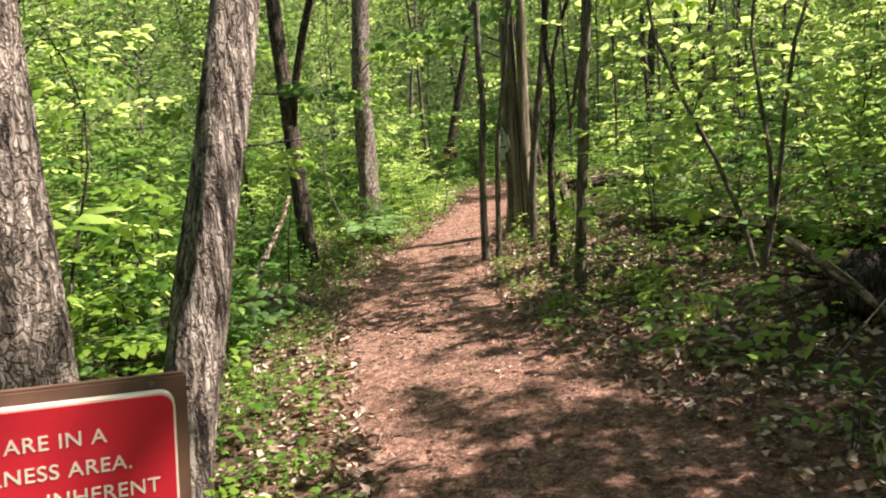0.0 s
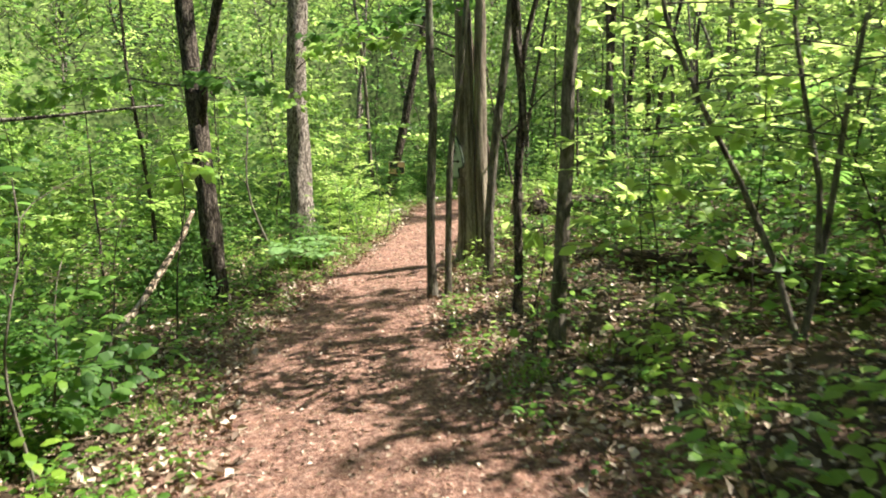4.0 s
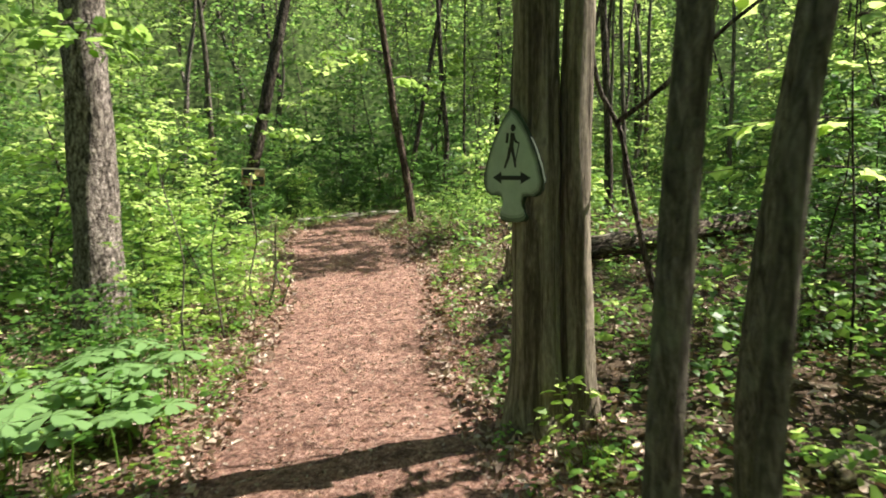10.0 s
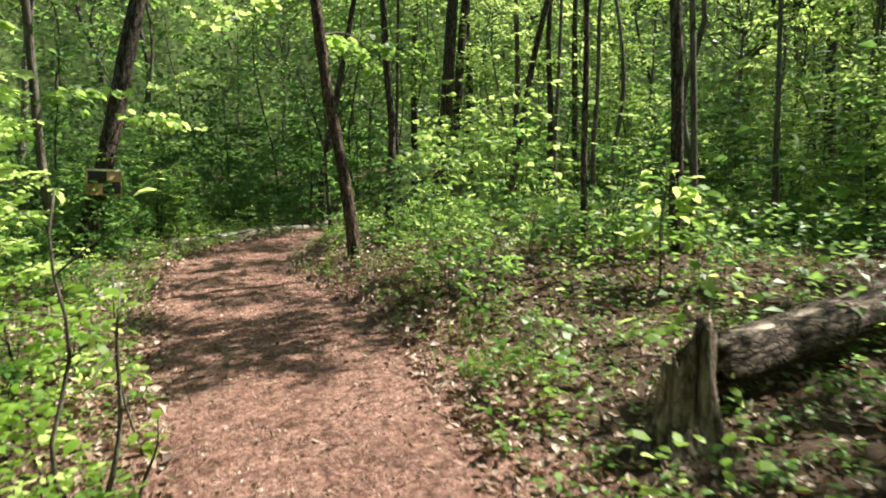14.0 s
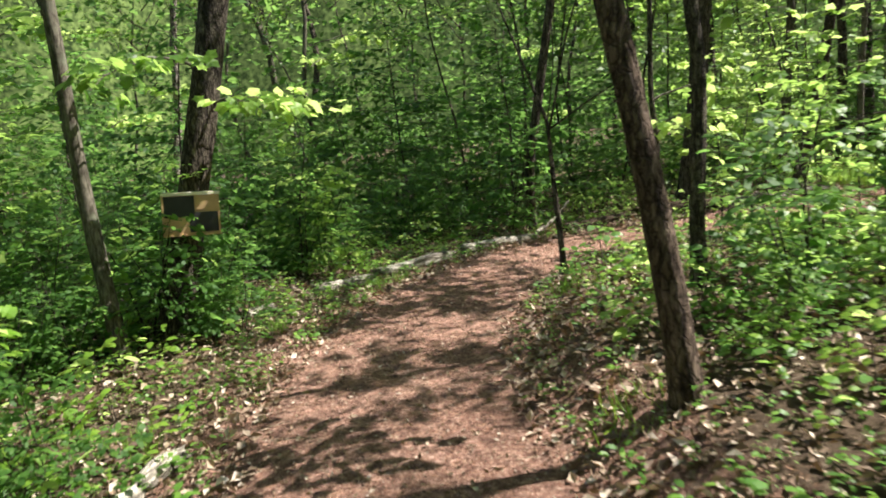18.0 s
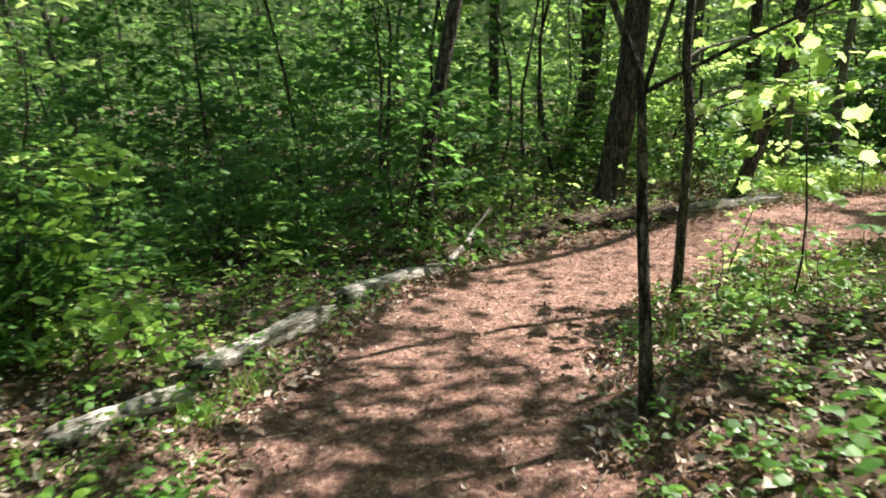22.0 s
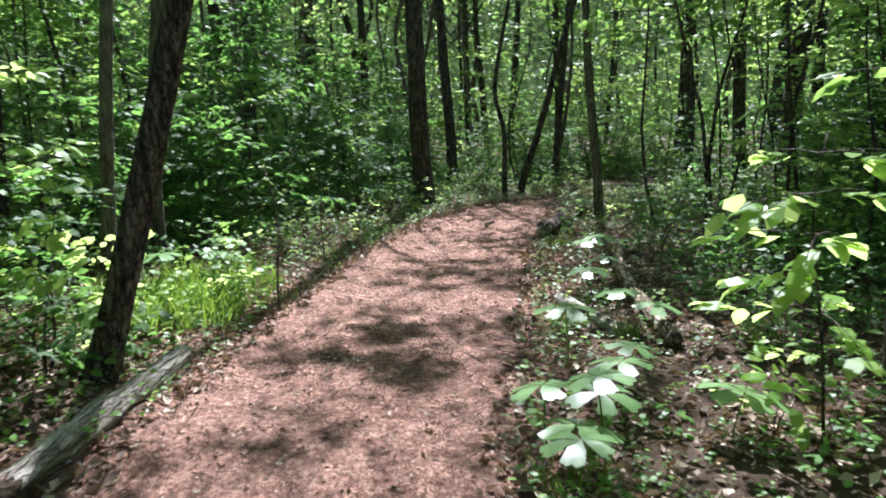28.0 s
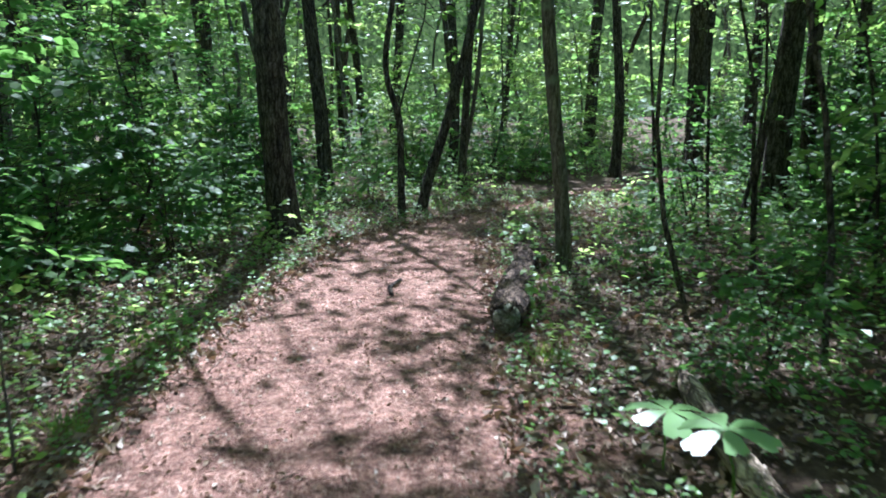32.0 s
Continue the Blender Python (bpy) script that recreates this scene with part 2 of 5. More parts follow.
def ground(x, y):
    """Height of the ground."""
    x, y = np.atleast_1d(np.asarray(x, float)), np.atleast_1d(np.asarray(y, float))
    z = np.empty(len(x))
    for a in range(0, len(x), 20000):
        dx, dy = x[a:a + 20000, None] - LINE[::2, 0], y[a:a + 20000, None] - LINE[::2, 1]
        w = 1 / (dx * dx + dy * dy + 0.35) ** 2.5
        side = (dx * TAN[::2, 1] - dy * TAN[::2, 0]).clip(-7, 7)
        z[a:a + 20000] = (w * (LINE[::2, 2] + LINE[::2, 3] * side)).sum(1) / w.sum(1)
    lat, half, _ = trail(x, y)
    off = np.clip((np.abs(lat) - half) / 1.2, 0, 1)
    rise = np.clip((lat - 0.7) / 0.6, 0, 1) * np.clip((y - 16.5) / 2, 0, 1) * np.clip((26 - y) / 1.5, 0, 1) * np.clip((4 - x) / 2, 0, 1)
    return z + 0.2 * rise * rise * (3 - 2 * rise) + off * (0.05 + 0.05 * waves(x, y, 1.3)) + 0.012 * waves(x, y, 4) - 0.02 * (1 - off) + np.clip(np.abs(lat) - 9, 0, 30) * 0.02 * waves(x, y, 0.07)


def gz(x, y):
    return float(ground([x], [y])[0])


def mesh(name, verts, faces, mat, smooth=True):
    """faces: an array of triangles or of quads, or a list of such arrays."""
    me = bpy.data.meshes.new(name)
    verts = np.asarray(verts, np.float32).reshape(-1, 3)
    groups = faces if isinstance(faces, list) else [faces]
    groups = [np.asarray(g, np.int32) for g in groups if len(g)]
    loops = np.concatenate([g.ravel() for g in groups])
    sizes = np.concatenate([np.full(len(g), g.shape[1], np.int32) for g in groups])
    me.vertices.add(len(verts))
    me.vertices.foreach_set("co", verts.ravel())
    me.loops.add(len(loops))
    me.loops.foreach_set("vertex_index", loops)
    me.polygons.add(len(sizes))
    me.polygons.foreach_set("loop_start", np.r_[0, np.cumsum(sizes)[:-1]].astype(np.int32))
    me.polygons.foreach_set("use_smooth", np.full(len(sizes), smooth))
    me.update(calc_edges=True)
    me.materials.append(mat)
    return me


def part(name, data, parent, label=""):
    ob = new(name, data)
    ob.parent = parent
    return tagged(ob, label)


def thing(name, label, category, m=None, group="", kind="", data=None):
    ob = new(name, data)
    if m is not None:
        ob.matrix_basis = m
    return tagged(ob, label, category, group, kind)


def axis(fine0, fine1, step, far):
    a = list(np.arange(fine0, fine1 + 1e-6, step))
    d, v = step, fine1
    up = []
    while v < far:
        d *= 1.25
        v += d
        up.append(v)
    d, v = step, fine0
    down = []
    while v > -far:
        d *= 1.25
        v -= d
        down.append(v)
    return np.array(down[::-1] + a + up)


gx, gy = axis(-5, 15, 0.09, 400), axis(-1, 31, 0.09, 400)
GX, GY = np.meshgrid(gx, gy)
GX, GY = GX.ravel(), GY.ravel()
near = (np.abs(GX) < 90) & (np.abs(GY) < 110)
GZ = np.zeros(len(GX))
GZ[near] = ground(GX[near], GY[near]) + 0.007 * waves(GX[near], GY[near], 9) + np.random.default_rng(9).normal(0, 0.0035, int(near.sum()))
nx, ny = len(gx), len(gy)
ii = (np.arange(ny - 1)[:, None] * nx + np.arange(nx - 1)).ravel()

gm, n, l, b = material("forest_floor", 0.95, 0.1)
at = n.new("ShaderNodeAttribute")
at.attribute_name = "trodden"
edge = noise_tex(n, l, 2.2, 6, rough=0.7)
mm = n.new("ShaderNodeMath")
mm.operation = "MULTIPLY_ADD"
l.new(edge.outputs[0], mm.inputs[0])
mm.inputs[1].default_value = 1.3
l.new(at.outputs["Fac"], mm.inputs[2])
cut = ramp(n, [(0.62, (0, 0, 0)), (0.86, (1, 1, 1))])
sub = n.new("ShaderNodeMath")
sub.operation = "MULTIPLY"
l.new(mm.outputs[0], sub.inputs[0])
sub.inputs[1].default_value = 0.62
l.new(sub.outputs[0], cut.inputs[0])
fine = noise_tex(n, l, 34, 10, rough=0.86, distort=0.6)
wide, clods = noise_tex(n, l, 1.4, 5), noise_tex(n, l, 9, 6, rough=0.7, distort=0.8)
dirt = ramp(n, [(0.35, (0.07, 0.034, 0.025)), (0.5, (0.22, 0.119, 0.088)), (0.64, (0.51, 0.345, 0.275))])
l.new(fine.outputs[0], dirt.inputs[0])
clod = ramp(n, [(0.36, (0.16, 0.15, 0.15)), (0.5, (0.5, 0.5, 0.5)), (0.66, (0.74, 0.74, 0.74))])
l.new(clods.outputs[0], clod.inputs[0])
patch = ramp(n, [(0.4, (0.3, 0.3, 0.3)), (0.6, (0.68, 0.68, 0.68))])
l.new(noise_tex(n, l, 17, 5, rough=0.65, distort=1.2).outputs[0], patch.inputs[0])
dirt2 = mix_col(n, l, 0.5, mix_col(n, l, 0.75, dirt.outputs[0], clod.outputs[0], "OVERLAY"), wide.outputs[0], "SOFT_LIGHT")
dirt2 = mix_col(n, l, 0.8, dirt2, patch.outputs[0], "OVERLAY")
soil = ramp(n, [(0.3, (0.032, 0.022, 0.015)), (0.5, (0.08, 0.055, 0.037)), (0.72, (0.2, 0.15, 0.105))])
l.new(fine.outputs[0], soil.inputs[0])
l.new(mix_col(n, l, cut.outputs[0], soil.outputs[0], dirt2), b.inputs["Base Color"])
bump(n, l, b, mix_col(n, l, 0.55, fine.outputs[0], clods.outputs[0]), 1.0, 0.06)

gme = mesh("ground", np.stack([GX, GY, GZ], 1), np.stack([ii, ii + 1, ii + nx + 1, ii + nx], 1), gm)
lat, half, _ = trail(GX, GY)
tr = gme.attributes.new("trodden", "FLOAT", "POINT")
tr.data.foreach_set("value", np.clip(0.75 - (np.abs(lat) - half) * 1.1, -1, 1.3).astype(np.float32))
thing("ground", "forest floor of brown leaf litter with a trodden reddish dirt trail", "ground", kind="structure", data=gme)


# ---- plant building ----
def tube(points, radii, sides=8, rough=0.0, cap=True, lobes=0, seed=0):
    """A tapered round limb along the points. rough: uneven surface; lobes: lengthwise ridges."""
    p, r = np.asarray(points, float), np.asarray(radii, float)
    t = np.gradient(p, axis=0)
    t /= np.linalg.norm(t, axis=1)[:, None] + 1e-9
    ref = np.array([1.0, 0, 0]) if abs(t[:, 0]).mean() < 0.8 else np.array([0, 1.0, 0])
    u = np.cross(t, ref)
    u /= np.linalg.norm(u, axis=1)[:, None]
    v = np.cross(t, u)
    a = np.linspace(0, 2 * math.pi, sides, endpoint=False)
    k = np.ones((len(p), sides))
    if rough or lobes:
        g = np.random.default_rng(seed)
        ph = g.uniform(0, 6, 8)
        s = np.r_[0, np.cumsum(np.linalg.norm(np.diff(p, axis=0), axis=1))][:, None]
        k += rough * (np.sin(3 * a + ph[0] + 2.1 * s) * 0.5 + np.sin(5 * a + ph[1] - 3.3 * s) * 0.35 + np.sin(2 * a + ph[2] + 5.1 * s) * 0.4)
        if lobes:
            k += rough * 0.8 * np.abs(np.sin(lobes * 0.5 * (a + 0.25 * np.sin(1.3 * s + ph[3]) + 0.08 * np.sin(7 * s + ph[4])))) + g.normal(0, rough * 0.22, k.shape)
    q = p[:, None] + (r[:, None] * k)[:, :, None] * (np.cos(a)[None, :, None] * u[:, None] + np.sin(a)[None, :, None] * v[:, None])
    n_ = len(p)
    i, j = np.meshgrid(np.arange(n_ - 1), np.arange(sides), indexing="ij")
    i, j = i.ravel(), j.ravel()
    quads = np.stack([i * sides + j, i * sides + (j + 1) % sides, (i + 1) * sides + (j + 1) % sides, (i + 1) * sides + j], 1)
    verts = q.reshape(-1, 3)
    tris = np.zeros((0, 3), int)
    if cap:
        verts = np.vstack([verts, p[0], p[-1]])
        j = np.arange(sides)
        c0, c1, base = n_ * sides, n_ * sides + 1, (n_ - 1) * sides
        tris = np.vstack([np.stack([np.full(sides, c0), (j + 1) % sides, j], 1), np.stack([np.full(sides, c1), base + j, base + (j + 1) % sides], 1)])
    return verts, quads, tris


class Heap:
    """Gathers verts, quads and tris into one mesh."""

    def __init__(self):
        self.v, self.q, self.t, self.n = [], [], [], 0

    def add(self, v, q=(), t=()):
        if len(q):
            self.q.append(np.asarray(q) + self.n)
        if len(t):
            self.t.append(np.asarray(t) + self.n)
        self.v.append(np.asarray(v))
        self.n += len(v)
        return self

    def mesh(self, name, mat, smooth=True):
        f = ([np.concatenate(self.q)] if self.q else []) + ([np.concatenate(self.t)] if self.t else [])
        return mesh(name, np.concatenate(self.v), f, mat, smooth)


# Leaf outlines: along, across, up; and their triangles.
DIAMOND = (np.array([(0, 0, 0), (.45, -.34, .07), (1, 0, -.06), (.45, .34, .07)]), np.array([(0, 1, 2), (0, 2, 3)]))
OVAL = (np.array([(0, 0, 0), (.3, -.27, .06), (.72, -.22, .03), (1, 0, -.1), (.72, .22, .03), (.3, .27, .06)]), np.array([(0, 1, 5), (1, 2, 5), (2, 4, 5), (2, 3, 4)]))
MAPLE = (np.array([(0, 0, 0), (.05, -.38, .05), (.34, -.36, .03), (.55, -.5, -.04), (.7, -.29, .02), (1, 0, -.08), (.7, .29, .02), (.55, .5, -.04), (.34, .36, .03), (.05, .38, .05), (.4, 0, .03)]),
         np.array([(10, 0, 1), (10, 1, 2), (10, 2, 3), (10, 3, 4), (10, 4, 5), (10, 5, 6), (10, 6, 7), (10, 7, 8), (10, 8, 9), (10, 9, 0)]))
BLADE = (np.array([(0, -.02, 0), (0, .02, 0), (.55, -.018, .1), (.55, .018, .1), (1, 0, -.05)]), np.array([(0, 2, 1), (1, 2, 3), (2, 4, 3)]))
CURL = (np.array([(0, 0, 0), (.4, -.3, .16), (1, 0, .1), (.45, .32, .2), (.5, 0, -.02)]), np.array([(0, 1, 4), (1, 2, 4), (2, 3, 4), (3, 0, 4)]))
TWIG = (np.array([(0, -.012, 0), (0, .012, 0), (0, 0, .02), (.5, .03, .03), (.5, .05, .03), (.5, .04, .048), (1, 0, .01)]), np.array([(0, 3, 1), (1, 3, 4), (1, 4, 2), (2, 4, 5), (2, 5, 0), (0, 5, 3), (3, 6, 4), (4, 6, 5), (5, 6, 3)]))
SLIVER = (np.array([(0, -.02, 0), (0, .02, 0), (1, .015, 0.01), (1, -.015, 0.01)]), np.array([(0, 2, 1), (0, 3, 2)]))


def leaves(centres, ways, normals, sizes, shape):
    """Many leaves at once: verts and triangles."""
    d = ways / (np.linalg.norm(ways, axis=1)[:, None] + 1e-9)
    s = np.cross(normals, d)
    s /= np.linalg.norm(s, axis=1)[:, None] + 1e-9
    u = np.cross(d, s)
    o, f = shape
    v = centres[:, None] + sizes[:, None, None] * (o[None, :, 0, None] * d[:, None] + o[None, :, 1, None] * s[:, None] + o[None, :, 2, None] * u[:, None])
    t = (np.arange(len(centres)) * len(o))[:, None, None] + f[None]
    return v.reshape(-1, 3), t.reshape(-1, 3)


def bent(base, top, bends, n_=10, seed=0):
    """Points from base to top with a wandering line between."""
    g = np.random.default_rng(seed)
    s = np.linspace(0, 1, n_)[:, None]
    p = np.asarray(base) * (1 - s) + np.asarray(top) * s
    for k in (1, 2, 3):
        p[:, :2] += bends / k * np.sin(s * math.pi * k) * g.normal(0, 1, 2)
    return p


def sapling(name, height, reach, twigs, leaf, shape, mat, bark, seed, stem=0.014, low=0.15, stems=1, per=0.05, flat=0.35, lean=0.1):
    """Stems and leaves of a young tree or shrub, with its foliage in level sprays: two meshes."""
    g = np.random.default_rng(seed)
    wood, c, w, no = Heap(), [], [], []
    for k in range(stems):
        a = g.uniform(0, 6.28)
        tip = np.array([math.cos(a), math.sin(a), 0]) * height * (lean + (0.25 if stems > 1 else 0)) * g.uniform(0.4, 1) + np.array([0, 0, height * g.uniform(0.8, 1)])
        line = bent((0, 0, -0.05), tip, height * 0.035, 9, seed * 7 + k)
        wood.add(*tube(line, stem * np.linspace(1.15, 0.2, 9), 5, cap=False))
        for j in range(twigs // stems):
            s = low + (1 - low) * (j + g.uniform(0, 1)) / max(1, twigs // stems)
            at_ = np.array([np.interp(s * 8, np.arange(9), line[:, q]) for q in range(3)])
            b_ = g.uniform(0, 6.28)
            length = reach * (1.05 - 0.75 * s) * g.uniform(0.5, 1.15) + 0.08
            out = np.array([math.cos(b_), math.sin(b_), g.uniform(-0.05, 0.5)])
            m = max(2 if length < 0.6 else 3, int(length / 0.5))
            f = np.linspace(0, 1, m)[:, None]
            tw = at_ + out * length * f + np.array([0, 0, -0.16 * length]) * f ** 2 + np.cumsum(g.normal(0, 0.02 * length, (m, 3)), 0)
            wood.add(*tube(tw, stem * 0.35 * np.linspace(1, 0.25, m), 3, cap=False))
            # The leaves of one spray fan out beside the twig and share its tilt.
            cnt = max(3, int(length / per))
            f = g.uniform(0.1, 1.0, cnt)
            pos = np.stack([np.interp(f * (m - 1), np.arange(m), tw[:, q]) for q in range(3)], 1)
            tilt = np.array([0, 0, 1.0]) + g.normal(0, flat, 3)
            side = np.cross(out, tilt)
            side /= np.linalg.norm(side)
            sg = np.where(np.arange(cnt) % 2, 1, -1)[:, None]
            spread = g.uniform(0, 1, (cnt, 1)) ** 0.8 * (1.1 - f[:, None]) * 0.42 * length
            way = out * g.uniform(0.3, 1.0, (cnt, 1)) + sg * side * g.uniform(0.3, 1.1, (cnt, 1)) + g.normal(0, 0.15, (cnt, 3))
            pos = pos + sg * side * spread + out * spread * 0.5 - np.array([0, 0, 0.25]) * spread
            c.append(pos)
            w.append(way + np.array([0, 0, -0.2]))
            no.append(tilt + g.normal(0, 0.2, (cnt, 3)))
    c, w, no = np.concatenate(c), np.concatenate(w), np.concatenate(no)
    v, t = leaves(c, w, no, leaf * g.uniform(0.55, 1.25, len(c)), shape)
    return wood.mesh(name + "_stem", bark), mesh(name + "_leaves", v, t, mat, False)


def clump(n_, size, leaf, mat, seed, shape=DIAMOND, name="clump"):
    """Leaves of a crown: boughs of leaf sprays inside an uneven ball of the size (x, y, z)."""
    g = np.random.default_rng(seed)
    boughs = 46
    d = g.normal(0, 1, (boughs, 3))
    d /= np.linalg.norm(d, axis=1)[:, None]
    o = d * g.uniform(0.35, 1.0, (boughs, 1)) ** 0.6
    k = g.integers(0, boughs, n_)
    off = g.normal(0, 1, (n_, 3)) * np.array([0.16, 0.16, 0.05]) * g.uniform(0.6, 1.5, boughs)[k][:, None]
    c = (o[k] + off) * np.array(size)
    v, t = leaves(c, g.normal(0, 1, (n_, 3)) * (1, 1, 0.4), np.array([0, 0, 1.0]) + g.normal(0, 0.45, (n_, 3)), leaf * g.uniform(0.6, 1.3, n_), shape)
    return mesh(name, v, t, mat, False), o * np.array(size)


# ---- crowns shared by the tall trees ----
CROWNS = []
for k in range(5):
    me, boughs = clump(1000, (3.0, 3.0, 3.4), 0.2, (LEAF_SPRING, LEAF_SPRING, LEAF_BRIGHT)[k % 3], 50 + k, name="crown")
    wood = Heap()
    for q in boughs[::3]:
        wood.add(*tube(bent((0, 0, min(0.2, max(-5.0, q[2] - 0.9 * math.hypot(q[0], q[1]) - 0.3))), q, 0.25, 5, int(abs(q[0]) * 999)), np.linspace(0.03, 0.008, 5), 4, cap=False))
    CROWNS.append((me, wood.mesh("boughs", BARK_DARK)))


# Small open crowns of flat leaf sprays, for the slim trees added to cast shade.
SHADE_CANOPIES = []
for k in range(3):
    g = np.random.default_rng(70 + k)
    m_ = 15
    a_ = np.arange(m_) * 2.4 + k
    o = np.stack([np.cos(a_), np.sin(a_), np.zeros(m_)], 1) * np.sqrt(np.linspace(0.04, 1.1, m_))[:, None] + g.normal(0, 0.12, (m_, 3)) * (1, 1, 4)
    wide = g.uniform(0.16, 0.34, m_)
    which = np.repeat(np.arange(m_), 48)
    c = o[which] + g.normal(0, 0.62, (len(which), 3)) * np.stack([wide, wide, wide * 0.22], 1)[which]
    v, t = leaves(c, g.normal(0, 1, c.shape) * (1, 1, 0.3), np.array([0, 0, 1.0]) + g.normal(0, 0.3, c.shape), 0.13 * g.uniform(0.7, 1.3, len(c)), OVAL)
    wood = Heap()
    for q in o:
        wood.add(*tube(bent((0, 0, min(0.3, q[2] - 0.8 * math.hypot(q[0], q[1]))), q, 0.1, 5, int(abs(q[0]) * 999)), np.linspace(0.016, 0.005, 5), 4, cap=False))
    SHADE_CANOPIES.append((mesh("crown", v, t, (LEAF_SPRING, LEAF_BRIGHT)[k % 2], False), wood.mesh("branchwork", BARK_DARK)))


def tall_tree(x, y, radius, height=13.0, lean=(0, 0), mat=BARK_DARK, label="", seed=0, sides=12, rough=0.06, lobes=0, flare=0.35, name="tree", crown=1.0, crown_at=None, wander=0.05, rings=26, forks=(), bends=()):
    """A trunk with flared foot, limbs and a leafy crown. lean: metres aside per metre up."""
    z = gz(x, y)
    top = thing(name, label or "tall slender forest tree with dark bark and fresh green leaves", "tree", pose(x, y, z - 0.06), "trees of the wood")
    f = np.linspace(0, 1, rings) ** 1.5
    line = np.stack([lean[0] * height * f, lean[1] * height * f, height * f], 1)
    g = np.random.default_rng(seed)
    for k in (1, 2, 3):
        line[:, :2] += wander * height / 5 / k * (np.sin(f * math.pi * k * 2)[:, None] * g.normal(0, 0.5, 2))
    if bends:
        h_, dx_, dy_ = np.array(((0, 0, 0),) + tuple(bends)).T
        line[:, 0] = np.interp(line[:, 2], h_, dx_) + lean[0] * np.clip(line[:, 2] - h_[-1], 0, None)
        line[:, 1] = np.interp(line[:, 2], h_, dy_) + lean[1] * np.clip(line[:, 2] - h_[-1], 0, None)
        line[1:-1, :2] = (line[:-2, :2] + 2 * line[1:-1, :2] + line[2:, :2]) / 4
    r = radius * (1 - 0.8 * f) * (1 + flare * np.exp(-f * height / 0.22))
    h = Heap().add(*tube(line, r, sides, rough, lobes=lobes, seed=seed))
    part("trunk", h.mesh("trunk", mat), top)
    for high, way, length, thick in forks:
        k = np.interp(high / height, f, np.arange(rings))
        at_ = np.array([np.interp(k, np.arange(rings), line[:, q]) for q in range(3)])
        end = at_ + np.array(way) / np.linalg.norm(way) * length
        part("limb", Heap().add(*tube(bent(at_ - np.array(way) * 0.02, end, length * 0.04, 12, seed + int(high * 10)), thick * np.linspace(1.1, 0.35, 12), 9, 0.06, seed=seed)).mesh("limb", mat), top)
    if crown:
        cm, lm = CROWNS[seed % len(CROWNS)]
        at_ = line[-1] if crown_at is None else crown_at
        for nm, data in (("crown", cm), ("branchwork", lm)):
            c = tagged(part(nm, data, top), kind="stuff")
            c.matrix_basis = Matrix.Translation(Vector(at_) - Vector((0, 0, 0.4))) @ Euler((0, 0, seed * 1.7)).to_matrix().to_4x4() @ Matrix.Diagonal((crown, crown, crown, 1))
    return top


# ---- trees beside the trail ----
THIN = "thin young tree with smooth grey-brown bark at the trail's edge"
tall_tree(-0.47, 2.69, 0.125, 11, (0.09, 0.28), BARK_SHAGGY, "leaning tree with pale grey, deeply furrowed shaggy bark", 3, 40, 0.10, 13, 0.05, rings=90, wander=0.004, forks=((1.66, (0.95, 0.25, 0.06), 0.6, 0.006),))
tall_tree(-0.19, 1.62, 0.175, 14, (-0.012, 0.01), BARK_GREY, "broad tree with coarse pale grey bark behind a red sign", 5, 44, 0.06, 18, 0.15, rings=80, wander=0.006)
forked_tree = tall_tree(-2.62, 9.55, 0.115, 14, (-0.05, 0.03), BARK_DARK, "dark tree forked low into two stems behind the leaves", 36, 20, 0.07, 8, rings=50, wander=0.015, forks=((1.95, (0.32, 0.06, 1), 8, 0.055),))
grey_tree = tall_tree(-3.34, 14.57, 0.2, 15, (0.0, 0.0), BARK_GREY, "tree with flaking grey bark above a patch of low green plants", 6, 28, 0.1, 11, rings=60)
sign_tree = tall_tree(-0.02, 11.65, 0.13, 14, (0.004, 0.002), BARK_SIGN, "weathered tree with peeled bark that carries a green trail sign", 7, 30, 0.07, 9, 0.55, wander=0.01, rings=70)
tall_tree(0.2, 11.62, 0.085, 13, (0.012, 0.0), BARK_SIGN, "lesser trunk grown close against the tree with the trail sign", 8, 20, 0.1, 7, 0.5, wander=0.012, rings=60)
tall_tree(-0.16, 9.45, 0.05, 10, (0.02, 0.004), BARK_SMOOTH, THIN, 9, 14, 0.06, crown=0.6, rings=60, bends=((0.6, 0.0, 0), (1.1, 0.02, 0), (1.6, 0.05, 0), (2.1, 0.09, 0), (2.45, 0.06, 0)))
tall_tree(0.02, 9.34, 0.036, 9, (0.12, -0.02), BARK_SMOOTH, THIN, 10, 12, 0.06, crown=0.45, rings=60, bends=((0.75, 0.03, 0), (1.15, 0.05, 0), (1.6, 0.08, 0), (2.0, 0.15, 0), (2.35, 0.21, -0.02)))

tall_tree(0.35, 10.12, 0.053, 11, (0.13, -0.02), BARK_SMOOTH, "young tree with smooth grey bark and a crooked foot", 12, 16, 0.06, crown=0.6, rings=70, bends=((0.4, 0.06, 0), (0.65, 0.045, 0), (1.05, 0.08, 0), (1.65, 0.15, -0.02), (2.35, 0.26, -0.04)))
tall_tree(0.78, 11.68, 0.022, 3.4, (-0.15, 0.1), BARK_DARK, "thin dark tree that forks into long crooked limbs", 52, 10, 0.07, crown=0, rings=50, bends=((0.5, -0.09, 0.04), (0.8, -0.17, 0.08), (1.2, -0.25, 0.11), (1.58, -0.31, 0.14), (1.68, -0.4, 0.18)),
          forks=((1.56, (0.62, -0.3, 0.52), 1.7, 0.014), (1.5, (0.25, 0.3, 0.9), 1.4, 0.007)))
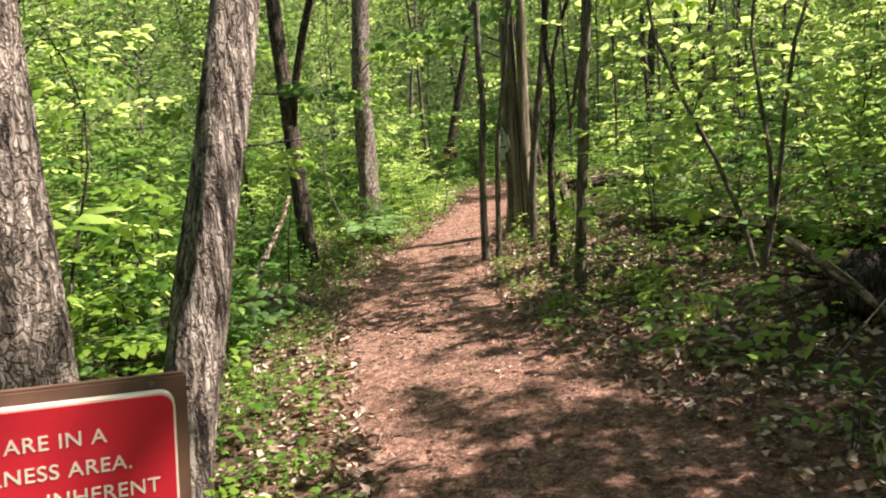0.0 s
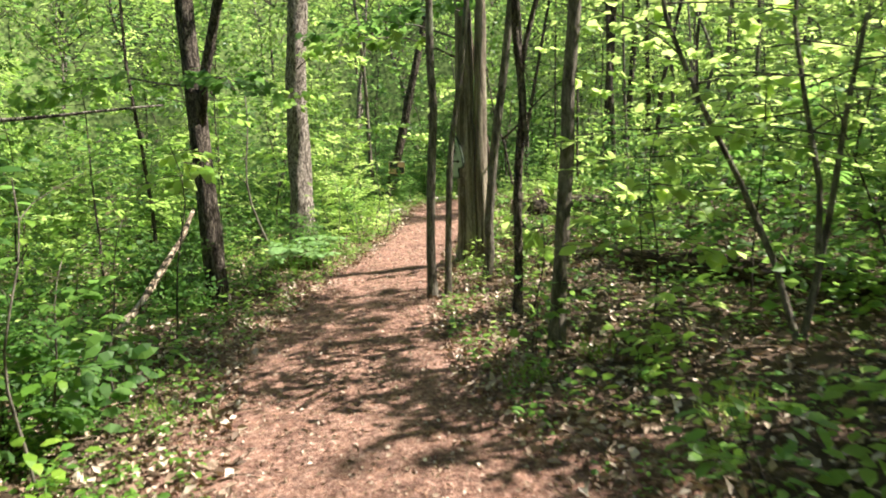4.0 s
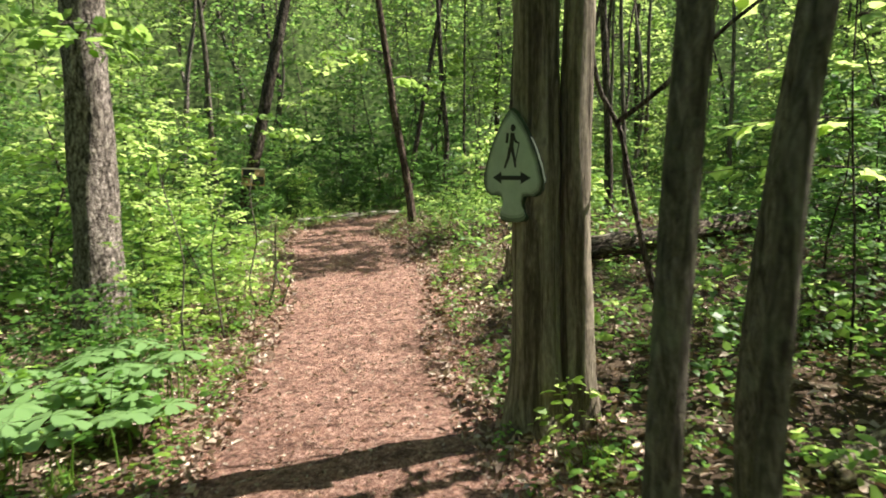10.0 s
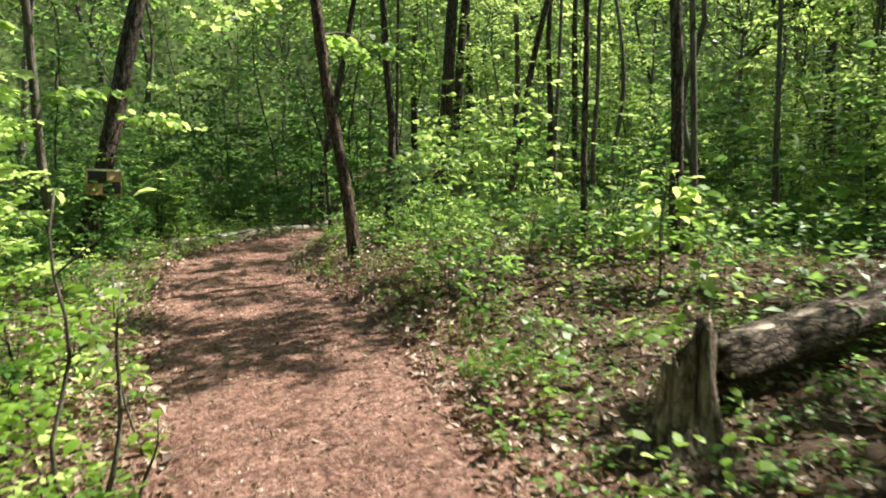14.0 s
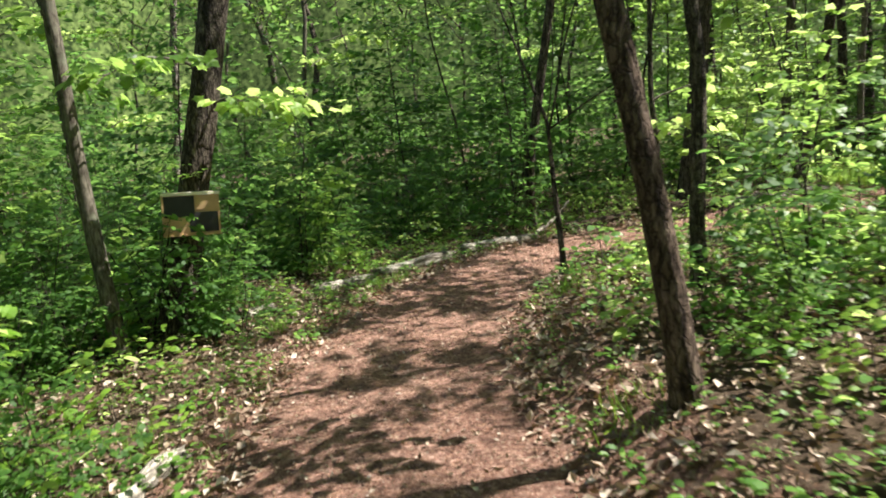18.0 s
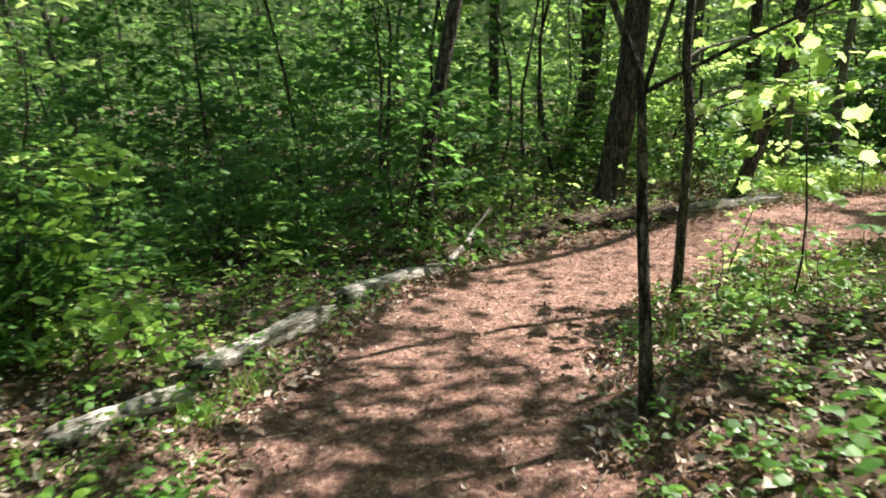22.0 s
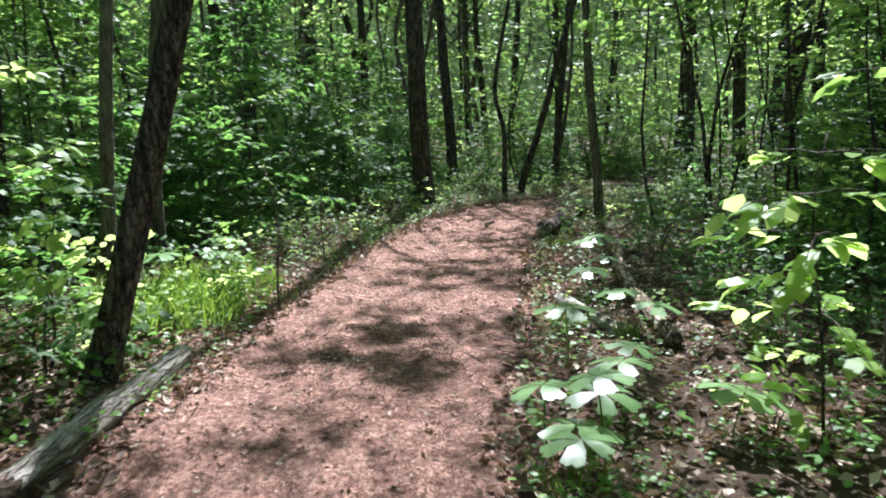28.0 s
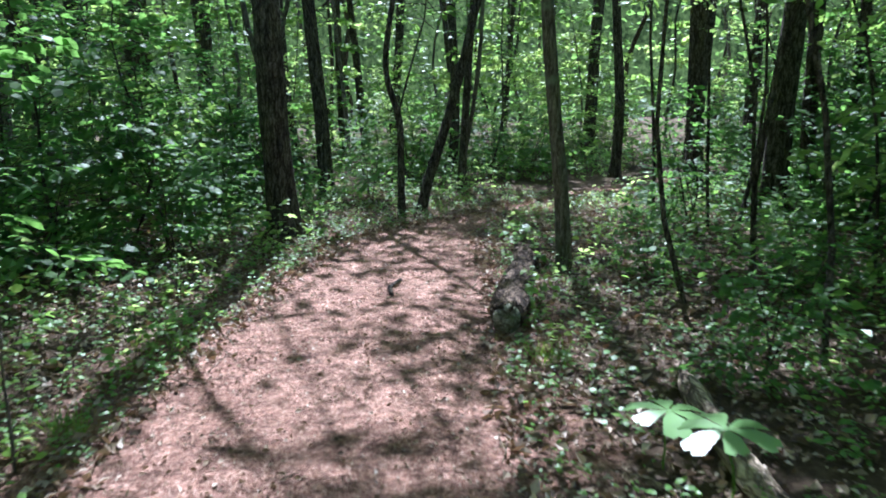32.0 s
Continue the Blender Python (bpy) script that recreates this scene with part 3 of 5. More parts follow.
tall_tree(0.83, 7.78, 0.038, 9, (0.04, -0.002), BARK_DARK, THIN, 13, 12, 0.07, crown=0.5, crown_at=(0.5, 0.6, 5.8), rings=60, forks=((2.02, (0.22, 0.05, 1), 3, 0.022),), bends=((0.55, 0.02, 0), (1.05, 0.02, 0), (1.45, 0.05, 0), (1.76, 0.09, -0.01), (2.02, 0.075, 0), (2.4, 0.03, 0)))
edge_tree = tall_tree(1.15, 6.56, 0.05, 10, (0.07, -0.005), BARK_SMOOTH, THIN, 14, 14, 0.07, crown=0.6, crown_at=(0.5, 0.0, 5.6), rings=60, bends=((0.4, 0.02, 0), (1.1, 0.07, -0.01), (1.5, 0.105, -0.02), (1.7, 0.095, -0.02), (2.1, 0.14, -0.03)))
leaning_tree = tall_tree(-0.37, 20.33, 0.066, 12, (-0.12, 0.01), BARK_RED, "leaning slender tree with reddish-brown bark at the trail's edge", 15, 16, 0.05, crown=0.8, rings=60, bends=((0.5, -0.05, 0), (0.95, -0.11, 0.01), (1.45, -0.19, 0.02), (1.9, -0.27, 0.03), (2.35, -0.31, 0.04)))
tall_tree(0.32, 22.28, 0.055, 11, (-0.03, 0.0), BARK_DARK, THIN, 16, 12, 0.06, crown=0.7, rings=60, bends=((0.55, 0.0, 0), (1.0, 0.03, 0), (1.5, 0.055, 0), (1.85, 0.02, 0), (2.45, -0.02, 0)))
tall_tree(1.62, 18.75, 0.033, 9, (-0.02, 0.01), BARK_DARK, THIN, 17, 9, 0.06, crown=0.5, wander=0.03)
tall_tree(2.36, 18.41, 0.062, 12, (-0.02, 0.015), BARK_DARK, THIN, 18, 10, 0.05, crown=0.8, wander=0.02)
tall_tree(2.66, 18.6, 0.035, 10, (-0.015, 0.01), BARK_SMOOTH, THIN, 19, 9, 0.05, crown=0.6, wander=0.02)
board_tree = tall_tree(-3.85, 23.6, 0.135, 14, (0.24, 0.07), BARK_DARK, "leaning dark tree that carries a painted target board", 20, 20, 0.07, 8, rings=60, wander=0.01)
tall_tree(-4.03, 23.0, 0.066, 12, (-0.06, -0.027), BARK_SMOOTH, THIN, 21, 12, 0.05, crown=0.7)
tall_tree(-0.16, 28.5, 0.075, 13, (0.2, -0.05), BARK_DARK, "slim dark tree that bends aside above head height", 22, 14, 0.06, rings=60, bends=((0.6, 0.0, 0), (1.15, 0.04, -0.01), (1.7, 0.16, -0.04), (2.2, 0.26, -0.07)))
tall_tree(-0.32, 24.22, 0.031, 2.8, (-0.3, 0.3), BARK_DARK, "young tree with dark bark that forks at head height", 23, 14, 0.07, crown=0, rings=60, bends=((0.5, -0.02, 0.02), (0.9, -0.04, 0.04), (1.4, -0.055, 0.055), (1.5, -0.06, 0.06), (1.62, -0.1, 0.1), (1.8, -0.15, 0.15)),
          forks=((1.5, (0.0, 0.0, 1), 2.0, 0.006), (1.42, (0.42, -0.4, 0.3), 1.3, 0.009), (1.4, (0.2, -0.18, 1), 2.2, 0.011)))
kinked_tree = tall_tree(1.1, 26.2, 0.036, 10, (0.02, -0.06), BARK_DARK, "thin dark young tree with a kink in its trunk", 24, 14, 0.07, crown=0.5, rings=60, bends=((0.4, 0.01, -0.01), (0.8, 0.015, -0.02), (1.2, 0.03, -0.03), (1.45, 0.03, -0.04), (1.8, -0.01, 0.0)))
tall_tree(2.7, 30.25, 0.165, 16, (0.06, -0.05), BARK_DARK, "stout dark-barked tree behind a fallen log", 25, 24, 0.06, 9, 0.5, rings=60, bends=((0.75, 0.09, -0.05), (1.55, 0.2, -0.13), (2.35, 0.25, -0.17)))
tall_tree(4.35, 29.87, 0.09, 14, (0.16, -0.19), BARK_DARK, "leaning dark tree beside a pale log", 26, 16, 0.05, 0, 0.3)
tall_tree(3.6, 33.2, 0.14, 16, (0.10, -0.06), BARK_DARK, "stout dark-barked tree deep in the shade", 27, 18, 0.06, 9, 0.4)
tall_tree(14.3, 30.7, 0.175, 17, (0.01, 0.036), BARK_DARK, "straight dark tree that shades the trail's edge", 28, 20, 0.05, 9, 0.5, rings=40, crown=0.6)
tall_tree(12.9, 27.45, 0.075, 13, (0.0, 0.05), BARK_SMOOTH, "slim grey tree by a rotting log at the trail's bend", 29, 14, 0.06, crown=0.5, rings=50, bends=((0.8, 0, 0.04), (1.6, 0.01, 0.13), (2.4, 0.01, 0.2)))
tall_tree(16.49, 29.58, 0.055, 9, (0.02, -0.2), BARK_DARK, "thin dark tree with a sharp crook at head height", 30, 10, 0.06, crown=0.5, rings=50, bends=((1.35, 0, 0), (1.55, 0, 0.02), (2.1, -0.03, 0.2), (2.5, -0.03, 0.18), (3.0, -0.01, 0.1)))
tall_tree(17.11, 29.37, 0.08, 11, (0.02, -0.3), BARK_DARK, "crooked dark tree leaning over the trail's bend", 31, 10, 0.06, crown=0.6, rings=50, bends=((0.5, 0.0, -0.1), (1.2, 0.03, -0.35), (2.15, 0.06, -0.62), (3.1, 0.09, -0.85)))

# Three trees added so that their crowns shade the wood by the bend.
for k, (x, y, r, h) in enumerate(((6.2, 31.2, .06, 12), (7.5, 31.6, .07, 13), (5.6, 33.0, .09, 14))):
    tall_tree(x, y, r, h, (-0.02, -0.11), BARK_SMOOTH, THIN, 40 + k, 10, 0.05, rings=22)
for k, (x, y, r) in enumerate(((20.5, 37.6, .2), (21.6, 36.2, .18), (24.0, 35.4, .16), (25.5, 33.6, .13), (27, 31.2, .14), (24.5, 29.4, .12), (23, 25.6, .12), (19.6, 24.6, .16), (20.5, 23.4, .13), (17.5, 22.8, .1))):
    tall_tree(x, y, r, 15, (0.01 * (k % 3 - 1), 0.03 * (k % 4 - 1.5)), BARK_DARK, "", 60 + k, 12, 0.05, rings=18)

# The first nine are added for the shade their crowns throw.
for k, (x, y, r, h) in enumerate(((11.2, 1.6, .16, 13), (12.6, 3.6, .14, 13), (9.4, -0.6, .12, 12), (18.6, 31.2, .14, 13), (19.8, 28.9, .08, 12), (6.5, 32.6, .1, 12), (8.2, 34.4, .12, 13), (5.0, 35.2, .14, 13), (3.4, 36.5, .12, 13), (17.2, 24.0, .2, 15), (17.5, 23.4, .12, 14),
                                  (26.2, 41.5, .3, 16), (25.6, 39.8, .24, 15), (30.5, 40.2, .22, 15), (31, 33.5, .16, 14), (32.5, 33.0, .16, 14), (29.4, 25.6, .2, 15), (28.4, 22.6, .26, 15), (22.5, 21.5, .16, 14), (33, 29.8, .12, 13), (30.2, 28.2, .1, 12))):
    tall_tree(x, y, r, h, (0.008 * (k % 3 - 1), 0.05 * (k % 4 - 1.5)), BARK_DARK, "", 90 + k, 12, 0.05, rings=18, crown=0.4 if k == 3 else 1.0)

# Slim trees added in the wood on the sunny side, whose high crowns throw shade across the trail.
for k, (x, y, h, c, dx, dy) in enumerate(((5.9, 9.2, 9, .42, 0, 0), (5.8, 10.5, 9.3, .38, 0, 0), (5.9, 11.6, 11, .35, 0, 0), (5.6, 19.5, 9, .42, .5, 0), (5.6, 18.5, 9, .3, -.5, .5), (5.0, 22.9, 9, .38, 0, 0), (5.2, 20.9, 9, .2, .3, .3), (5.1, 25.5, 9, .48, 0, 0),
                                           (16.6, 29.9, 15, .45, 2.0, 3.0), (19.6, 28.4, 15, .45, .4, .6), (6.3, 8.6, 11, .4, .8, 0), (7.1, 14.5, 9, .22, 0, 0), (8.4, 4.8, 9, .35, 0, 0), (8.0, 15.7, 9, .36, 0, 0), (9.7, 17.3, 9, .4, 0, 0), (11.4, 20.6, 9, .45, 0, 0), (9.2, 21.5, 9, .42, 0, 0), (8.2, 21.7, 9, .48, 0, 0), (8.7, 23.0, 9, .4, 0, 0), (19.2, 30.4, 15, .3, 1.0, 2.5))):
    top = tall_tree(x + dx, y + dy, 0.045 + 0.008 * (k % 3), h, (-dx / h, -dy / h), BARK_SMOOTH, "slim crooked tree with a small high crown, added for shade", 150 + k, 10, 0.05, crown=0, rings=22, wander=0.2)
    for nm, data in zip(("crown", "branchwork"), SHADE_CANOPIES[k % 3]):
        tuft_ = tagged(part(nm, data, top), kind="stuff")
        tuft_.matrix_basis = Matrix.Translation((-dx, -dy, h - 0.3)) @ Euler((0, 0, k * 2.1 + 1)).to_matrix().to_4x4() @ Matrix.Scale(c * 2.5, 4)

# ---- trees of the wood behind ----
rng = np.random.default_rng(11)
SPOTS = np.array([o.matrix_basis.translation[:2] for o in bpy.data.objects if o.name.split(".")[0] == "tree"])
# Patches beside the trail that the sun reaches: x, y, reach.
LIT = np.array([(1.4, 19.0, 1.2), (1.5, 22.0, 2.2), (1.4, 7.4, 1.6), (1.8, 27.1, 2.1), (10.2, 31.4, 1.3), (0.3, 3.2, 1.0), (1.6, 24.6, 1.6), (-1.2, 19.5, 1.0), (5.6, 30.4, 0.9), (3.4, 26.4, 0.8), (1.4, 13.2, 1.2), (-2.4, 12.6, 1.0)])


def sunlit(x, y, high, size):
    """True where foliage at this height keeps its shadow off the lit patches."""
    d = high / math.tan(radians(SUN_EL))
    return (np.hypot(LIT[:, 0] - (x - d * math.sin(radians(SUN_AZ))), LIT[:, 1] - (y - d * math.cos(radians(SUN_AZ)))) > LIT[:, 2] + size).all()


WOODS = []
count = 0
while count < 150:
    x, y = (rng.uniform(14, 40), rng.uniform(14, 46)) if count % 3 == 0 else (rng.uniform(-30, 50), rng.uniform(-16, 62))
    q = float(np.abs(trail([x], [y])[0][0]))
    if q < 4.6 or q > 32 or np.hypot(*(SPOTS - (x, y)).T).min() < 1.5 or not sunlit(x, y, 11.5, 2.2) or (y < 30 and x < 9 and q < 13 and rng.uniform() < 0.7):
        continue
    SPOTS = np.vstack([SPOTS, (x, y)])
    r = rng.choice([0.05, 0.07, 0.1, 0.14, 0.19], p=[.28, .27, .22, .15, .08])
    behind = tall_tree(x, y, r * rng.uniform(0.85, 1.15), rng.uniform(9, 15), (rng.normal(0, 0.1), rng.normal(0, 0.1)), (BARK_DARK, BARK_DARK, BARK_SMOOTH, BARK_GREY)[int(rng.integers(4))], "", 100 + count, 9 if r < 0.12 else 12, 0.05, crown=float(rng.uniform(0.8, 1.3)) * (0.4 if 13 < x < 16 and 14 < y < 17 else 1), rings=16, wander=0.16)
    if q < 15:
        WOODS.append(behind)
    count += 1

# ---- undergrowth ----
KINDS = []
for k in range(4):
    KINDS.append(("understory_tree", "spindly understory tree with level sprays of fresh green leaves", sapling("understory", 6.0, 1.9, 44, 0.125, OVAL, (LEAF_SPRING, LEAF_BRIGHT)[k % 2], BARK_DARK, 260 + k, 0.026, 0.1, per=0.026)))
for k in range(4):
    KINDS.append(("sapling", "young sapling with level sprays of fresh green leaves", sapling("sapling", 3.2, 1.2, 42, 0.098, OVAL, (LEAF_SPRING, LEAF_BRIGHT)[k % 2], BARK_DARK, 200 + k, 0.016, 0.12, per=0.021)))
for k in range(4):
    KINDS.append(("shrub", "leafy green woodland shrub with many thin stems", sapling("shrub", 1.6, 0.85, 39, 0.095, OVAL, (LEAF_SPRING, LEAF_DEEP)[k % 2], BARK_DARK, 220 + k, 0.010, 0.06, stems=3, per=0.024)))
for k in range(4):
    KINDS.append(("seedling", "low broad-leaved green seedling on the forest floor", sapling("seedling", 0.5, 0.3, 12, 0.085, OVAL, (LEAF_COVER, LEAF_BRIGHT)[k % 2], BARK_DARK, 240 + k, 0.004, 0.2, stems=2, per=0.04)))
for k in range(2):
    KINDS.append(("bush", "dense dark-green bush close beside the trail, leaves darkened for shade", sapling("bush", 1.5, 0.85, 45, 0.09, OVAL, LEAF_DEEP, BARK_DARK, 280 + k, 0.009, 0.04, stems=3, per=0.024)))
for k in range(2):
    KINDS.append(("understory_tree", "shaded understory tree with dense dark-green leaves", sapling("understory", 3.8, 1.5, 56, 0.12, OVAL, LEAF_DEEP, BARK_DARK, 290 + k, 0.02, 0.06, per=0.03)))


CLEAR = np.array([(2.4, 5.9, 0.9), (1.4, 9.0, 1.0), (2.2, 8.3, 0.7), (4.0, 16.3, 0.9), (10.6, 31.1, 0.5), (-2.5, 12.1, 0.95), (-2.2, 11.3, 0.6), (-3.1, 22.3, 1.1), (-2.8, 21.0, 0.9), (-2.6, 19.6, 0.8), (0.6, 14.4, 1.2), (1.8, 15.3, 0.9), (-0.3, 11.2, 1.0), (0.2, 1.4, 1.2), (0.9, 0.9, 1.0), (2.8, 4.4, 1.2), (2.2, 3.2, 1.3), (2.6, 2.0, 1.2),
                  (1.0, 27.9, 1.2), (-1.2, 26.9, 0.9), (3.3, 29.3, 0.8), (6.4, 27.0, 0.7), (0.6, 9.2, 0.9), (0.9, 7.2, 0.8), (1.2, 26.0, 0.8), (2.6, 26.6, 1.0), (4.0, 26.2, 1.1), (8.6, 27.0, 0.8), (11.2, 27.8, 0.9), (0.0, 24.4, 0.9), (5.5, 29.9, 0.7), (0.9, 12.6, 0.9), (1.3, 10.6, 0.9), (0.2, 19.2, 0.9), (1.6, 16.6, 1.5), (2.7, 17.1, 1.4), (1.6, 25.2, 1.0), (0.6, 24.0, 1.0), (3.8, 10.9, 0.8)])


# Spots with nothing but litter: x, y, reach.
BARE = np.array([(0.9, 14.3, 1.0), (1.7, 14.6, 1.0), (0.3, 14.4, 0.6), (2.6, 15.1, 0.9), (-2.6, 24.9, 0.6), (-1.7, 25.8, 0.5), (0.5, 24.3, 0.45), (1.3, 25.3, 0.4), (2.0, 7.4, 0.8), (2.6, 6.4, 0.7), (2.4, 20.3, 0.9), (1.6, 20.6, 0.7)])


def plant(kind, x, y, size, turn, tip=(0, 0)):
    if kind >= 8 and (np.hypot(*(BARE[:, :2] - (x, y)).T) < BARE[:, 2]).any():
        return None
    nm, lab, (wood, green) = KINDS[kind]
    top = thing(nm, lab, nm.replace("_", " "), Matrix.Translation((x, y, gz(x, y) - 0.01)) @ Euler((tip[0], tip[1], turn)).to_matrix().to_4x4() @ Matrix.Scale(size, 4), "undergrowth")
    tagged(part("stem", wood, top), kind="stuff")
    tagged(part("foliage", green, top), kind="stuff")
    return top


for kinds, number, near_, far_, least, thin in (((0, 1, 2, 3), 95, 3.4, 22, 2.2, 0.07), ((4, 5, 6, 7), 140, 2.4, 14, 1.1, 0.1), ((8, 9, 10, 11), 240, 1.6, 12, 0.65, 0.18), ((12, 13, 14, 15), 295, 1.1, 3.6, 0.18, 0.35)):
    put_ = np.zeros((1, 2)) - 99
    made = tries = 0
    while made < number and tries < 20000:
        tries += 1
        x, y = rng.uniform(-20, 34), rng.uniform(-4, 48)
        q, side_ = abs(float(trail([x], [y])[0][0])), float(trail([x], [y])[0][0])
        if kinds[0] >= 4 and x > 4.6 and y > 23 and 0 < side_ < 5 and rng.uniform() < 0.75:
            continue
        if kinds[0] < 8 and x > 9 and q < 6 and rng.uniform() < 0.6:
            continue
        if side_ > 0 and kinds[0] < 8 and y < 26 and (q < (4.6 if kinds[0] == 0 else 3.4) or (q < 7 and rng.uniform() < 0.35)):
            continue
        if kinds[0] < 8 and not sunlit(x, y, 3.6 if kinds[0] == 0 else 2.0, 1.0 if kinds[0] == 0 else 0.6):
            continue
        if near_ + (0.4 if side_ > 0 and kinds[0] < 12 else 0) < q < far_ and rng.uniform() < 1.2 / (1 + thin * q) and np.hypot(*(put_ - (x, y)).T).min() > least and (kinds[0] >= 12 or (np.hypot(*(CLEAR[:, :2] - (x, y)).T) > CLEAR[:, 2]).all()):
            # Past the bend, darker-leaved kinds put the wood's shade into leaf colour.
            plant(18 + made % 2 if kinds[0] < 8 and x < 2.5 and y > 26.5 else int(rng.choice(kinds)) | (1 if kinds[0] == 8 and y > 24 else 0), x, y, float(rng.uniform(0.7, 1.2)), float(rng.uniform(0, 6.28)))
            put_ = np.vstack([put_, (x, y)])
            made += 1

# Thickets close along the trail's shaded side, in leaves coloured dark for shade.
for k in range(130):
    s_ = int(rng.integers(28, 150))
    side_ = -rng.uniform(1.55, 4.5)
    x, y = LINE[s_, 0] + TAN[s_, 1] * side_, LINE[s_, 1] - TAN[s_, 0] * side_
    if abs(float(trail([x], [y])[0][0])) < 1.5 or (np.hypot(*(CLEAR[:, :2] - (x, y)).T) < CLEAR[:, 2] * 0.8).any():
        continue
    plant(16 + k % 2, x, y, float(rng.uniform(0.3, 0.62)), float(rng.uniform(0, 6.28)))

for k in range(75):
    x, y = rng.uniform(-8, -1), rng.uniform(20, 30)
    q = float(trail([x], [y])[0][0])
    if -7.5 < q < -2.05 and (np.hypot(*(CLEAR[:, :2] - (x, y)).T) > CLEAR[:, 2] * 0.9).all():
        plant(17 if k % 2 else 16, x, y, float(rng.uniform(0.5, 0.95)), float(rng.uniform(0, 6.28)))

# Dark-leaved bushes whose colour stands in for deep shade on the right.
for k in range(40):
    x, y = rng.uniform(5, 17), rng.uniform(22.5, 27)
    if 2.2 < float(trail([x], [y])[0][0]) < 6 and (np.hypot(*(CLEAR[:, :2] - (x, y)).T) > CLEAR[:, 2] * 0.8).all():
        plant(16 + k % 2, x, y, float(rng.uniform(0.3, 0.7)), float(rng.uniform(0, 6.28)))

# Understory trees with the shade of both sides put into their leaf colour.
for k in range(34):
    x, y = (rng.uniform(9, 21), rng.uniform(21.5, 26)) if k % 2 else (rng.uniform(6, 18), rng.uniform(32, 36))
    if abs(float(trail([x], [y])[0][0])) > 2.6:
        plant(18 + k % 4 // 2, x, y, float(rng.uniform(0.6, 1.1)), float(rng.uniform(0, 6.28)))

put_ = np.zeros((1, 2)) - 99
while len(put_) < 38:
    x, y = rng.uniform(4.8, 12), rng.uniform(6, 25.5)
    if np.hypot(*(put_ - (x, y)).T).min() > 1.1 and np.hypot(*(SPOTS - (x, y)).T).min() > 0.5:
        put_ = np.vstack([put_, (x, y)])
        plant((1, 3, 5, 1, 7)[len(put_) % 5], x, y, float(rng.uniform(0.55, 0.9)), float(rng.uniform(0, 6.28)))

# Slender trees added near the trail for shade, with leaves held high, over the walker's head.
HIGH = [sapling("overstory", 7.5, 2.0, 30, 0.15, OVAL, (LEAF_SPRING, LEAF_BRIGHT)[k % 2], BARK_DARK, 320 + k, 0.024, 0.46, per=0.036) for k in range(4)]
# Spots picked by where their shadows fall, most of them out of view.
SHADE_AT = ((7.9, 4.1), (4.6, 6.3), (6.4, 4.8), (8.8, 13.0), (6.4, 3.4), (6.9, 4.5), (6.6, 5.7), (7.3, 6.7), (7.4, 14.3), (6.9, 12.6), (11.4, 26.6), (9.0, 25.2), (7.5, 5.2), (8.2, 7.2))
made = 0
while made < 60:
    if made < len(SHADE_AT):
        x, y = SHADE_AT[made]
    elif made < 34:
        s = int(rng.integers(24, len(LINE) - 14))
        side_ = rng.uniform(2.4, 5.5) * (1 if rng.uniform() < 0.6 else -1)
        x, y = LINE[s, 0] + TAN[s, 1] * side_, LINE[s, 1] - TAN[s, 0] * side_
    elif made < 48:
        x, y = rng.uniform(1, 12), rng.uniform(31, 38)
    else:
        x, y = rng.uniform(7, 18), rng.uniform(21.5, 26.5)
    if made >= len(SHADE_AT) and (abs(float(trail([x], [y])[0][0])) < 2.1 or np.hypot(*(SPOTS - (x, y)).T).min() < 0.9 or (np.hypot(*(CLEAR[:, :2] - (x, y)).T) < CLEAR[:, 2]).any() or not sunlit(x, y, 5.5, 1.4) or (x < 2.8 and 23 < y < 25.2)):
        continue
    SPOTS = np.vstack([SPOTS, (x, y)])
    wood, green = HIGH[made % 4]
    top = thing("slender_tree", "slender dark-stemmed tree with leafy sprays held overhead", "tree", Matrix.Translation((x, y, gz(x, y) - 0.02)) @ Euler((0, 0, made * 2.4)).to_matrix().to_4x4() @ Matrix.Scale(0.9 if made < len(SHADE_AT) else float(rng.uniform(0.85, 1.15)), 4), "trees of the wood")
    tagged(part("stem", wood, top), kind="stuff")
    tagged(part("foliage", green, top), kind="stuff")
    made += 1

# Young growth in the sun on the bank and by the forked tree.
for k in range(34):
    x, y = rng.uniform(0.0, 2.6), rng.uniform(17.0, 25.5)
    if float(trail([x], [y])[0][0]) > 1.15:
        plant(12 + (k % 4 if y > 22 else k % 2 * 2), x, y, float(rng.uniform(0.6, 1.1)), float(rng.uniform(0, 6.28)))
# The understory trees in this list are added to shade the ground.
for kind, x, y, size in ((5, -2.6, 13.9, 0.42), (7, -2.6, 15.0, 0.5), (5, -3.1, 15.7, 0.7), (7, -2.75, 16.6, 0.55), (10, -2.2, 14.6, 0.4), (0, 5.0, 3.3, 0.95), (16, 3.5, 5.5, 0.5), (17, 3.9, 4.9, 0.5), (18, 2.1, 12.3, 0.5), (19, 2.0, 11.0, 0.42), (18, 2.9, 13.3, 0.5), (10, 0.35, 19.4, 0.4), (8, 0.1, 20.6, 0.35)):
    plant(kind, x, y, size, x * 3)

